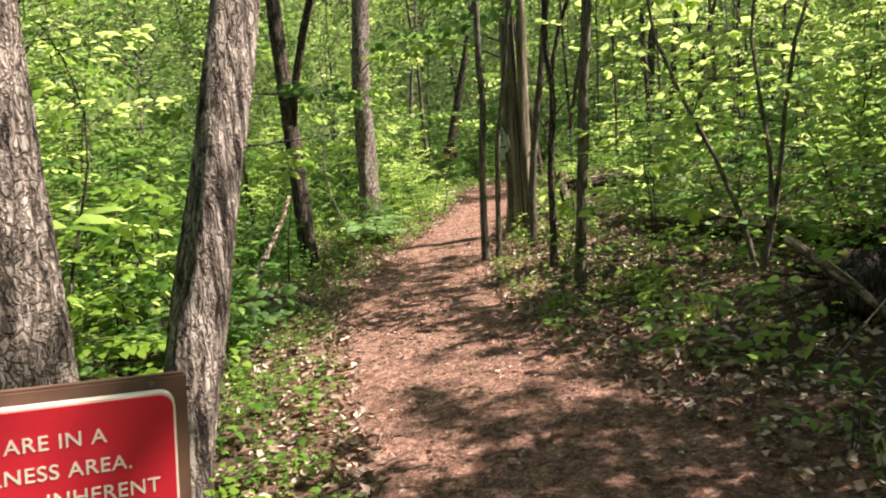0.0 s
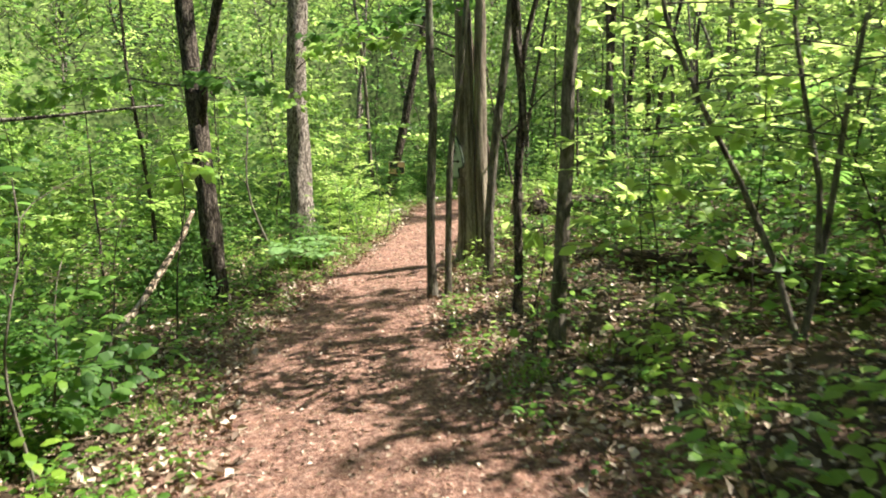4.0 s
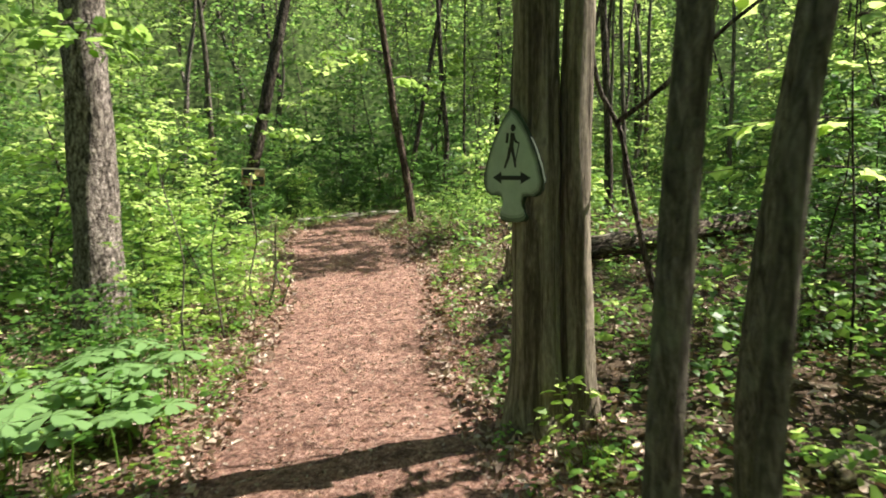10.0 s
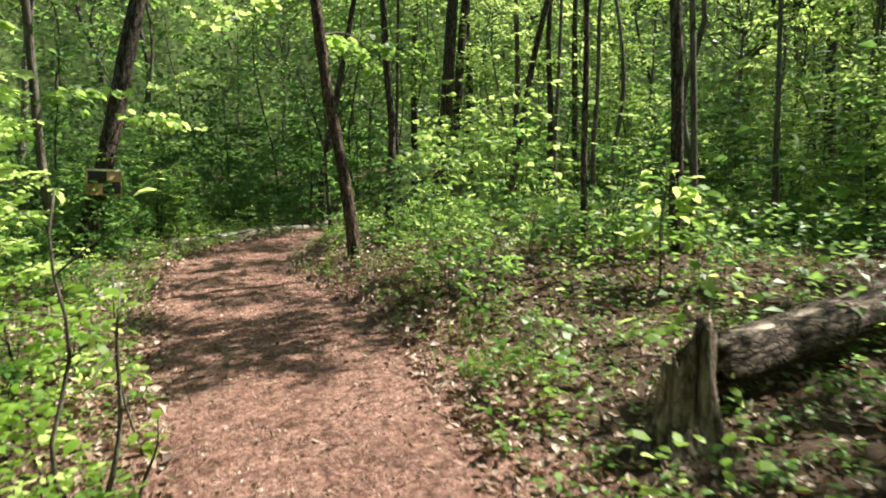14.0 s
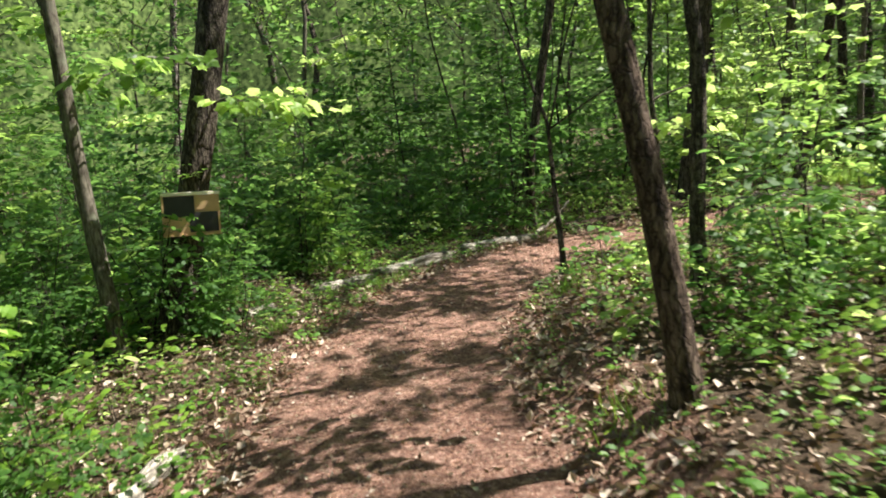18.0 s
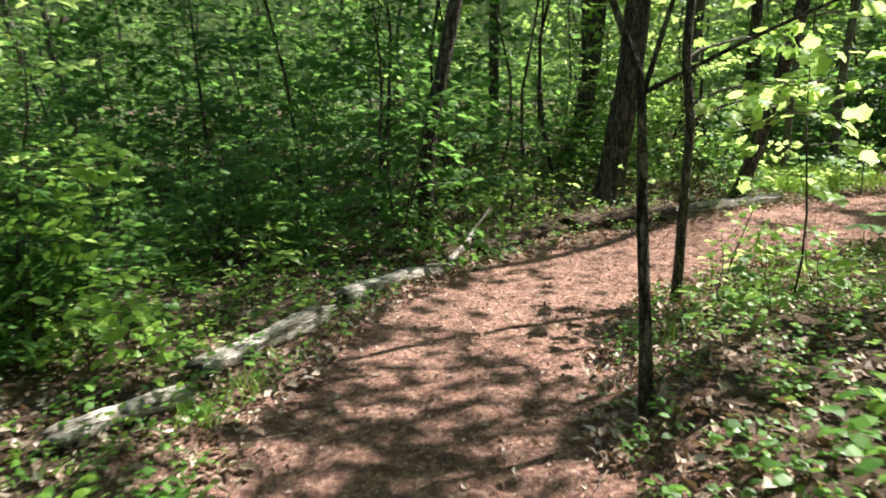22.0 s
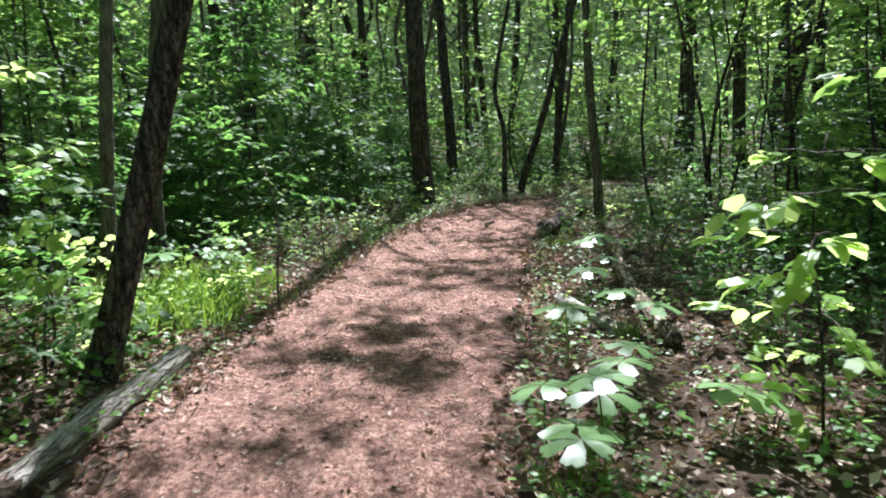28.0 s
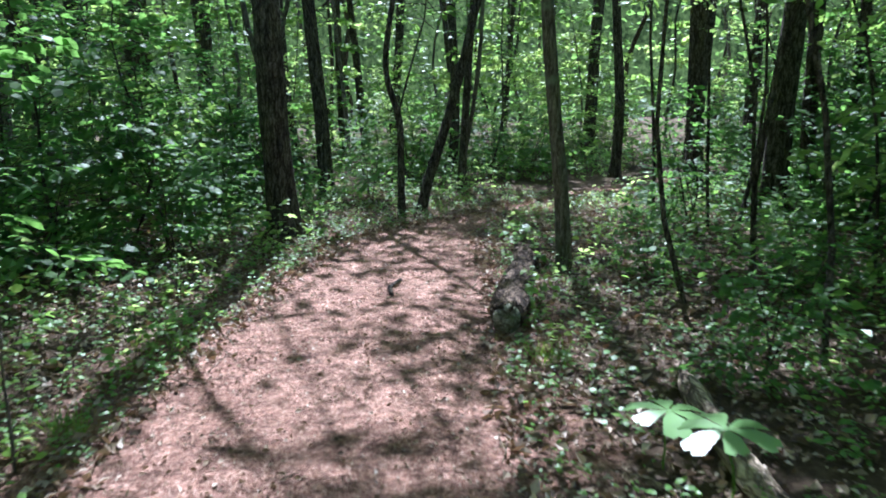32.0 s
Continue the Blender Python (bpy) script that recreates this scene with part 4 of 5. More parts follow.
# Thin half-bare saplings at the trail's edge.
for k, (x, y, h, dx, dy, r) in enumerate(((-2.09, 15.3, 1.35, 0.0, 0.0, .012), (-2.0, 15.24, 0.95, 0.13, 0.03, .013), (-1.86, 15.3, 0.4, 0.1, 0.0, .009), (-1.95, 16.0, 0.9, -0.1, 0.1, .008), (-2.2, 14.2, 1.3, 0.1, -0.1, .009), (-2.35, 13.6, 1.6, -0.15, 0.0, .01), (1.35, 26.0, 0.75, 0.14, -0.1, .009), (1.3, 25.95, 0.55, 0.1, 0.16, .006), (1.25, 25.9, 0.4, -0.03, 0.1, .005), (1.2, 24.0, 1.3, 0.16, 0.0, .012), (1.7, 23.8, 1.1, -0.1, 0.1, .009), (0.9, 23.5, 0.8, 0.05, 0.1, .008),
                                               (6.05, 29.55, 1.15, -0.1, 0.02, .011), (8.2, 30.1, 1.0, 0.05, 0.1, .009), (-2.9, 12.25, 2.6, -0.45, 0.15, .02), (-1.75, 6.1, 1.2, 0.1, 0.1, .008), (-1.2, 4.6, 1.5, -0.05, 0.1, .009), (-1.5, 5.2, 1.1, 0.12, 0.0, .008))):
    top = thing("bare_sapling", "thin crooked sapling stem with only a few leaves", "sapling", pose(x, y, gz(x, y) - 0.02), "undergrowth")
    p = bent((0, 0, 0), (dx, dy, h), 0.05 * h, 9, 600 + k)
    w = Heap().add(*tube(p, r * np.linspace(1, 0.35, 9), 7, 0.08, seed=k))
    g = np.random.default_rng(640 + k)
    tips = []
    for q in (4, 5, 6, 7):
        e = p[q] + g.normal(0, 0.13, 3) * (1, 1, 0.5) * h + (0, 0, 0.1 * h)
        w.add(*tube(bent(p[q], e, 0.02, 4, k * 9 + q), r * np.linspace(0.4, 0.15, 4), 4, cap=False))
        tips += [e, e + g.normal(0, 0.05, 3), p[q] * 0.4 + e * 0.6]
    tips = np.array(tips + [p[-1]] * 3)
    part("stem", w.mesh("stem", BARK_SMOOTH), top)
    v, t = leaves(tips, g.normal(0, 1, tips.shape) * (1, 1, 0.3), np.array([0, 0, 1.0]) + g.normal(0, 0.4, tips.shape), g.uniform(0.05, 0.1, len(tips)), OVAL)
    tagged(part("foliage", mesh("foliage", v, t, LEAF_BRIGHT, False), top), kind="stuff")

# A many-stemmed shrub, and a young tree with drooping bright leaves.
wood, green = sapling("hazel", 4.6, 1.3, 54, 0.09, OVAL, LEAF_BRIGHT, BARK_SMOOTH, 301, 0.022, 0.3, stems=3, per=0.035, lean=0.12)
top = thing("shrub", "tall many-stemmed shrub with dark stems and bright leaves", "shrub", pose(2.6, 6.3, gz(2.6, 6.3)))
tagged(part("stem", wood, top), kind="stuff")
tagged(part("foliage", green, top), kind="stuff")


def drooping(x, y, height, seed, spread=0.5, leaf=0.13, tiers=5, low=0.45, shape=OVAL, mat=LEAF_BRIGHT, many=7):
    """A small tree whose large bright leaves hang in tiers."""
    g = np.random.default_rng(seed)
    top = thing("sapling", "young tree with tiers of large bright drooping leaves", "sapling", pose(x, y, gz(x, y) - 0.01), "undergrowth")
    line = bent((0, 0, 0), (0.05, 0.05, height), 0.04, 8, seed)
    w, c, d = Heap().add(*tube(line, np.linspace(0.009, 0.003, 8), 6)), [], []
    for k in range(tiers):
        h = height * (low + (1 - low) * (k + 0.5) / tiers)
        for a in g.uniform(0, 6.28, 3):
            out = np.array([math.cos(a), math.sin(a), 0.12]) * spread * g.uniform(0.5, 1.1)
            f = np.linspace(0, 1, 5)[:, None]
            tw = line[min(7, int(h / height * 7))] * (1, 1, 0) + np.array([0, 0, h]) + out * f - np.array([0, 0, 0.12]) * f ** 2
            w.add(*tube(tw, np.linspace(0.004, 0.0015, 5), 4, cap=False))
            for s in g.uniform(0.25, 1, many):
                c.append(tw[0] + (tw[-1] - tw[0]) * s)
                d.append(out + g.normal(0, 0.35, 3) * spread + np.array([0, 0, -0.15]))
    tagged(part("stem", w.mesh("stem", BARK_DARK), top), kind="stuff")
    c, d = np.array(c), np.array(d)
    v, t = leaves(c, d, np.array([0, 0, 1.0]) + g.normal(0, 0.3, c.shape), leaf * g.uniform(0.7, 1.2, len(c)), shape)
    tagged(part("foliage", mesh("foliage", v, t, mat, False), top), kind="stuff")


drooping(4.15, 26.05, 1.4, 1, 0.55, 0.15, 5, 0.4)
drooping(1.9, 8.7, 1.5, 2, 0.6)
drooping(0.95, 8.0, 1.2, 3, 0.3)
drooping(1.75, 6.3, 1.5, 4, 0.6)
drooping(1.6, 17.3, 1.0, 5, 0.4)
drooping(-2.0, 7.4, 1.75, 6, 0.45, 0.15, 3, 0.82)
for k, (x, y, h, w_) in enumerate(((1.75, 11.7, 2.9, 0.8), (2.7, 11.3, 2.6, 0.9), (3.0, 12.7, 2.9, 1.0), (3.7, 10.2, 2.6, 1.0), (2.6, 7.5, 2.2, 0.7), (2.1, 24.3, 1.9, 0.8), (2.9, 23.4, 2.4, 0.9), (1.6, 25.6, 2.2, 0.55), (3.2, 25.6, 2.8, 0.9), (2.9, 24.6, 3.0, 1.0), (1.9, 24.7, 2.6, 0.7), (-3.4, 11.4, 2.6, 0.9), (-3.6, 17.3, 2.4, 0.9))):
    drooping(x, y, h, 20 + k, w_, 0.13, 7, 0.35, MAPLE, (LEAF_BRIGHT, LEAF_BRIGHT, LEAF_SPRING)[k % 3], 4 if y > 22 else 6)


def bough(tree, start, end, leaf, number, mat, seed, width=0.45):
    """A leafy limb of a tree that reaches out level and droops at its tip; places from the tree's foot."""
    g = np.random.default_rng(seed)
    start, end = np.array(start, float), np.array(end, float)
    f = np.linspace(0, 1, 9)[:, None]
    reach = np.linalg.norm(end - start)
    line = start + (end - start) * f + np.array([0, 0, 0.12 * reach]) * np.sin(f * 3.14) + np.cumsum(g.normal(0, 0.012 * reach, (9, 3)), 0) * (f > 0)
    wood = Heap().add(*tube(line, np.linspace(0.014, 0.003, 9), 6, cap=False))
    side = np.cross(end - start, (0, 0, 1))
    side /= np.linalg.norm(side)
    c, w, no = [], [], []
    for k in range(9):
        s = 0.25 + 0.75 * (k + g.uniform(0, 1)) / 9
        at_ = np.array([np.interp(s * 8, np.arange(9), line[:, q]) for q in range(3)])
        way = side * (1 if k % 2 else -1) + (end - start) / reach * g.uniform(0.3, 0.9) + np.array([0, 0, g.uniform(-0.25, 0.1)])
        tip = at_ + way * width * g.uniform(0.6, 1.1) * (1.2 - 0.5 * s)
        wood.add(*tube(bent(at_, tip, 0.02, 4, seed + k), np.linspace(0.004, 0.0015, 4), 4, cap=False))
        m = number // 9
        u = g.uniform(0.2, 1.05, (m, 1))
        c.append(at_ + (tip - at_) * u + g.normal(0, 0.06, (m, 3)) * (1, 1, 0.5))
        w.append(way + g.normal(0, 0.6, (m, 3)) + np.array([0, 0, -0.35]))
        no.append(np.array([0, 0, 1.0]) + g.normal(0, 0.3, 3) + g.normal(0, 0.25, (m, 3)))
    c, w, no = np.concatenate(c), np.concatenate(w), np.concatenate(no)
    v, t = leaves(c, w, no, leaf * g.uniform(0.6, 1.2, len(c)), MAPLE)
    part("limb", wood.mesh("limb", BARK_SMOOTH), tree)
    tagged(part("foliage", mesh("foliage", v, t, mat, False), tree), kind="stuff")


bough(sign_tree, (-0.1, -0.02, 2.75), (-1.5, -1.0, 2.75), 0.13, 110, LEAF_SPRING, 1)
bough(sign_tree, (-0.1, 0.0, 3.0), (-1.9, 0.2, 3.1), 0.13, 120, LEAF_DEEP, 2)
bough(sign_tree, (0.1, -0.1, 3.2), (-0.6, -1.6, 3.0), 0.13, 110, LEAF_DEEP, 3)
bough(edge_tree, (0.2, 0.1, 2.6), (0.9, 1.6, 2.5), 0.13, 120, LEAF_BRIGHT, 4)
bough(edge_tree, (0.2, 0.0, 2.9), (-1.0, 1.0, 2.9), 0.13, 110, LEAF_SPRING, 5)
bough(grey_tree, (0.0, -0.1, 2.6), (0.6, -1.7, 2.3), 0.12, 110, LEAF_SPRING, 6)
bough(grey_tree, (0.1, -0.1, 3.1), (1.3, -1.3, 3.1), 0.12, 110, LEAF_BRIGHT, 7)
bough(forked_tree, (0.1, 0, 2.4), (0.9, -1.2, 2.3), 0.12, 110, LEAF_DEEP, 8)
bough(forked_tree, (-0.1, -0.1, 2.5), (-1.2, -1.4, 2.2), 0.12, 110, LEAF_SPRING, 9)
bough(leaning_tree, (-0.33, 0.03, 2.4), (0.5, 0.9, 2.3), 0.12, 90, LEAF_SPRING, 10)
bough(leaning_tree, (-0.36, 0.04, 2.8), (-1.4, 0.9, 2.7), 0.12, 100, LEAF_BRIGHT, 11)
bough(kinked_tree, (0.03, -0.03, 1.5), (0.7, -0.55, 1.55), 0.1, 54, LEAF_BRIGHT, 14, 0.35)
bough(kinked_tree, (0.03, -0.03, 1.35), (0.1, -1.0, 1.45), 0.1, 54, LEAF_BRIGHT, 15, 0.35)
bough(kinked_tree, (0.0, 0.0, 1.8), (0.9, 0.0, 1.9), 0.1, 54, LEAF_SPRING, 16, 0.35)
bough(board_tree, (0.45, 0.15, 2.0), (1.3, -0.2, 1.9), 0.12, 100, LEAF_BRIGHT, 12)
bough(board_tree, (0.5, 0.2, 2.3), (0.0, -1.1, 2.1), 0.12, 100, LEAF_SPRING, 13)

# Limbs with broad sprays of leaves on the trees behind.
g = np.random.default_rng(31)
for k, behind in enumerate(WOODS):
    for m_ in range(3):
        a_, h_ = g.uniform(0, 6.28), g.uniform(1.6, 4.6)
        stem = behind.children[0].data
        at_ = min(stem.vertices, key=lambda p_: abs(p_.co.z - h_)).co
        far_ = g.uniform(0.9, 1.7)
        bough(behind, (at_.x, at_.y, h_), (at_.x + far_ * math.cos(a_), at_.y + far_ * math.sin(a_), h_ + g.uniform(-0.2, 0.3)), 0.15, 90, (LEAF_BRIGHT, LEAF_SPRING, LEAF_BRIGHT)[m_], 400 + 3 * k + m_, 0.55)


# ---- umbrella-leaved plants ----
def umbrella(x, y, height, size, seed):
    g = np.random.default_rng(seed)
    top = thing("mayapple", "umbrella-leaved woodland plant with a glossy leaf, coloured pale for sun sheen", "plant", pose(x, y, gz(x, y) - 0.01, g.uniform(-10, 10), g.uniform(-10, 10), g.uniform(0, 360)), "umbrella-leaved plants")
    part("stalk", Heap().add(*tube(bent((0, 0, 0), (0, 0, height), 0.012, 6, seed), np.linspace(0.006, 0.004, 6), 6)).mesh("stalk", GRASS), top)
    for k in range(6):
        a = 1.047 * k + g.uniform(-0.12, 0.12)
        s = size * g.uniform(0.85, 1.1)
        o = np.array([(0, 0, 0), (.45, -.2, .0), (.85, -.27, -.13), (.93, -.1, -.17), (.86, 0, -.14), (.95, .1, -.17), (.85, .27, -.13), (.45, .2, .0), (.5, 0, -.02)]) * s
        r_ = np.array([(math.cos(a), -math.sin(a), 0), (math.sin(a), math.cos(a), 0), (0, 0, 1)])
        part("lobe", mesh("lobe", o @ r_.T + (0, 0, height), np.array([(8, i, i + 1) for i in range(7)] + [(8, 7, 0)]), LEAF_UMBRELLA), top)


for k, (x, y) in enumerate(((7.55, 30.95), (7.2, 30.7), (7.9, 31.2), (6.4, 27.2), (5.97, 26.75), (6.15, 26.95), (6.32, 30.3), (5.9, 30.45), (3.81, 27.1), (3.6, 27.02), (4.0, 27.2), (5.3, 27.25), (5.0, 26.9), (4.6, 26.9), (10.6, 32.0), (4.05, 26.95), (4.32, 27.02), (8.5, 27.35), (7.3, 27.1), (8.1, 27.2), (4.3, 26.4))):
    umbrella(x, y, 0.26 + 0.05 * (k % 4), 0.17 + 0.02 * (k % 3), 700 + k)
for k in range(46):
    a, r = rng.uniform(0, 6.28), math.sqrt(rng.uniform(0, 1)) * 0.75
    umbrella(-2.6 + 0.8 * r * math.cos(a), 12.2 + 1.1 * r * math.sin(a), float(rng.uniform(0.22, 0.42)), float(rng.uniform(0.12, 0.19)), 800 + k)


# ---- fallen wood ----
def log(name, label, points, radius, mat, sides=22, rough=0.13, seed=0, taper=0.8, rise=0.75, lumps=1.0, flat=0.0):
    """A fallen limb or log along the points (x, y); heights follow the ground unless given. flat: how far its upper side has rotted away."""
    p = np.array([(q[0], q[1], q[2] if len(q) > 2 else gz(q[0], q[1]) + radius * rise) for q in points])
    m = max(9, int(np.linalg.norm(np.diff(p, axis=0), axis=1).sum() / (0.035 if radius > 0.035 else 0.06)))
    s = np.linspace(0, len(p) - 1, m)
    line = np.stack([np.interp(s, np.arange(len(p)), p[:, q]) for q in range(3)], 1)
    g = np.random.default_rng(seed)
    for k in (1, 2, 4):
        line += np.sin(np.linspace(0, math.pi * k * 1.3, m) + g.uniform(0, 6))[:, None] * g.normal(0, 0.16 * radius / k, 3) * (1, 1, 0.5) * lumps
    o = line[0].copy()
    d = np.arange(m) * np.linalg.norm(line[-1] - line[0]) / m
    r = radius * np.linspace(1, taper, m) * (1 + lumps * (0.1 * np.sin(d * 7 + seed) + 0.06 * np.sin(d * 17 + 2 * seed) + g.normal(0, 0.02, m)))
    v, q, t = tube(line - o, r, sides, rough, seed=seed, lobes=0)
    body, axis_ = v[:m * sides].reshape(m, sides, 3), (line - o)[:, None]
    # Ridges along the grain, flakes of bark, and the side that has rotted flat.
    a = np.arange(sides) * 2 * math.pi / sides
    ridge = g.normal(0, 1, sides)[None] * 0.035 + np.sin(3 * a + d[:, None] * 2.3 + seed) * 0.05 + np.where(np.sin(a * 2 + 9 * d[:, None] + 2 * np.sin(5 * d[:, None] + seed)) > 0.35, 0.05, 0) + g.normal(0, 0.018, (m, sides))
    body[:] = axis_ + (body - axis_) * (1 + ridge * min(1.0, 0.35 + lumps))[:, :, None]
    if flat:
        up_ = body[:, :, 2] - axis_[:, :, 2]
        cut = (r * (1 - flat))[:, None] * (1 + 0.1 * np.sin(11 * d + seed)[:, None])
        body[:, :, 2] = axis_[:, :, 2] + np.where(up_ > cut, cut + (up_ - cut) * 0.15, up_)
    # Splintered ends.
    if radius > 0.035:
        way = (line[-1] - line[0]) / np.linalg.norm(line[-1] - line[0])
        for e_, sign_, k in ((0, -1, m * sides), (m - 1, 1, m * sides + 1)):
            jag = np.clip(g.normal(0.25, 0.5, sides) + 0.5 * np.sin(a + g.uniform(0, 6)), -0.7, 1.3) * radius
            body[e_] = axis_[e_] + (body[e_] - axis_[e_]) * 0.82 + way * (sign_ * jag)[:, None]
            v[k] -= way * sign_ * radius * 0.6
    turn_ = Vector(line[-1] - line[0]).to_track_quat("Z", "Y").to_matrix()
    return thing(name, label, "fallen log" if radius > 0.04 else "branch", Matrix.Translation(o) @ turn_.to_4x4(), data=Heap().add(v @ np.array(turn_), q, t).mesh(name, mat))


log("log", "pale barkless log lying along the trail's edge", ((-1.22, 26.86), (-0.7, 27.3), (-0.24, 27.6)), 0.075, WOOD_PALE, seed=1, flat=0.25)
log("log", "pale weathered log piece half sunk in litter", ((-2.2, 25.62), (-1.65, 26.2), (-1.42, 26.48)), 0.078, WOOD_PALE, seed=2, flat=0.3)
log("log", "pale weathered log piece half sunk in litter", ((-2.77, 24.95), (-2.3, 25.3)), 0.07, WOOD_PALE, seed=3)
log("log", "pale weathered log piece half sunk in litter", ((-3.33, 23.95), (-3.12, 24.28)), 0.055, WOOD_PALE, seed=4)
log("log", "short pale log piece lying in leaf litter", ((-2.98, 20.12), (-2.9, 20.5)), 0.055, WOOD_PALE, seed=5)
log("log", "short pale log piece lying in leaf litter", ((-2.93, 20.62), (-2.86, 21.0)), 0.05, WOOD_PALE, seed=6)
log("branch", "crooked pale limb rising from the end of a log", ((-0.2, 27.62, 0.05), (0.02, 27.8, 0.16), (0.12, 28.0, 0.2), (0.35, 28.1, 0.42)), 0.03, WOOD_PALE, 9, seed=7, taper=0.5)
log("log", "dark mossy log lying at the trail's edge", ((0.3, 28.2), (1.1, 28.75), (1.8, 28.95)), 0.06, WOOD_ROT, seed=8)
log("log", "dark thick log with a broken end", ((1.55, 28.92), (2.3, 29.08), (2.98, 29.2)), 0.105, WOOD_ROT, seed=9, taper=0.95)
log("log", "long pale log with patches of bark along the trail", ((3.02, 29.26), (3.9, 29.42), (4.75, 29.55)), 0.075, WOOD_PALE, seed=10)
trunk_ = log("log", "thick fallen trunk with peeling bark resting on a stump", ((0.66, 15.2, 0.40), (2.0, 15.72, 0.47), (3.4, 16.25, 0.60), (5.6, 17.1, 0.75)), 0.14, BARK_LOG, 30, 0.05, 12, taper=1.05, lumps=0.4, flat=0.3)
peel = np.array([(0.7 + 0.955 * d, 15.21 + 0.37 * d, 0.49 + 0.05 * d + 0.006 * math.sin(9 * d)) for d in np.linspace(0.0, 1.25, 30)])
v, q, t = tube(peel, 0.085 * np.linspace(1, 0.7, 30) * (1 + 0.14 * np.sin(np.arange(30) * 1.3)), 14, 0.12, seed=4)
v[:, 2] -= (v[:, 2] - np.interp(v[:, 0], peel[:, 0], peel[:, 2])) * 0.72
back = trunk_.matrix_basis.inverted()
part("peeled_top", Heap().add(np.array([back @ Vector(p_) for p_ in v]), q, t).mesh("peeled_top", WOOD_BLEACHED), trunk_, "pale bare wood where bark has peeled off")
log("log", "old fallen trunk lying among shrubs", ((1.82, 9.72), (3.02, 8.17), (3.67, 7.24), (4.9, 5.6)), 0.11, WOOD_ROT, seed=13)
log("log", "pale log end beside the trail", ((6.95, 27.45), (6.4, 27.15), (5.95, 26.88)), 0.05, WOOD_PALE, seed=14)
log("log", "grey dead limb lying in the shade", ((9.4, 27.04), (8.3, 27.03), (7.4, 26.9), (6.3, 26.72), (5.75, 26.6)), 0.062, WOOD_DEAD, seed=15, rise=1.1, lumps=0.5)
log("log", "grey dead limb lying among low plants", ((5.1, 26.5), (4.65, 26.25), (4.25, 26.0)), 0.04, WOOD_DEAD, seed=16)
rot = log("log", "rotting log with a pale cut end and dark bark", ((10.62, 28.02), (11.8, 27.95), (13.2, 27.85)), 0.13, WOOD_ROT, 18, 0.1, seed=17, rise=0.9)
part("cut_end", Heap().add(*tube([(0, 0, -0.09), (0, 0, -0.06), (0, 0, 0.05)], [0.085, 0.1, 0.098], 16, 0.07, seed=3)).mesh("cut_end", WOOD_PALE), rot, "pale cut face")
log("log", "dark rotting log lying behind the sign tree", ((1.0, 10.55), (1.5, 10.95), (2.4, 11.1)), 0.06, WOOD_DEAD, seed=18)
log("branch", "thin dead branch lying over the litter", ((1.2, 11.75), (1.6, 11.3), (1.9, 10.95)), 0.02, WOOD_DEAD, 8, seed=19)
log("branch", "grey dead branch jutting from upturned roots", ((2.5, 4.85, 0.66), (2.78, 4.45, 0.43), (3.05, 4.05, 0.14), (3.12, 3.9, 0.08)), 0.03, WOOD_DEAD, 10, seed=20, taper=0.6)
log("branch", "thin pale stick leaning on the ground", ((2.56, 4.11, 0.07), (2.72, 4.2, 0.25), (2.9, 4.3, 0.42)), 0.009, WOOD_PALE, 6, seed=21, taper=0.6)
log("branch", "long dead pole leaning against a forked tree", ((-2.28, 6.4, -0.2), (-2.4, 7.6, 0.18), (-2.62, 8.8, 0.6), (-2.76, 9.36, 0.85)), 0.036, WOOD_DEAD, 9, seed=22, taper=0.6)
log("branch", "dry dead twig on the forest floor", ((1.0, 23.6), (1.6, 23.3), (2.2, 22.9)), 0.016, WOOD_PALE, 7, seed=23)
log("branch", "dry dead twig on the forest floor", ((1.2, 24.9), (1.9, 24.3), (2.4, 24.2)), 0.02, WOOD_DEAD, 7, seed=24)
log("branch", "dark stick lying on the trail", ((11.6, 29.0), (11.85, 29.06), (12.15, 29.0)), 0.02, BARK_DARK, 7, seed=25)

# Upturned roots of a fallen tree.
root = thing("root_plate", "dark upturned roots and soil of a fallen tree", "roots", pose(2.98, 4.85, gz(2.98, 4.85) - 0.06))
g = np.random.default_rng(5)
ph, th = np.meshgrid(np.linspace(0, 6.28, 28, endpoint=False), np.linspace(0.05, 3.09, 16), indexing="ij")
rr = 0.2 * (1 + 0.22 * np.sin(3 * ph + 2 * th) + 0.15 * np.sin(7 * ph - 4 * th) + g.normal(0, 0.06, ph.shape))
v = np.stack([rr * np.sin(th) * np.cos(ph) * 1.2, rr * np.sin(th) * np.sin(ph) * 0.7, 0.24 + rr * np.cos(th)], -1).reshape(-1, 3)
i, j = np.meshgrid(np.arange(28), np.arange(15), indexing="ij")
i, j = i.ravel(), j.ravel()
part("soil", mesh("soil", v, np.stack([i * 16 + j, i * 16 + j + 1, (i + 1) % 28 * 16 + j + 1, (i + 1) % 28 * 16 + j], 1), BARK_DARK), root)
for k in range(17):
    a = g.uniform(0, 6.28)
    tip = np.array([math.cos(a) * 0.62, g.uniform(-0.5, 0.2), 0.28 + 0.36 * math.sin(a)])
    tip[2] = max(tip[2], 0.03)
    part("root", Heap().add(*tube(bent((0.1 * math.cos(a), 0, 0.3), tip, 0.07, 9, 900 + k), np.linspace(0.022, 0.004, 9), 6, 0.1, seed=k)).mesh("root", BARK_DARK if k % 3 else WOOD_ROT), root)

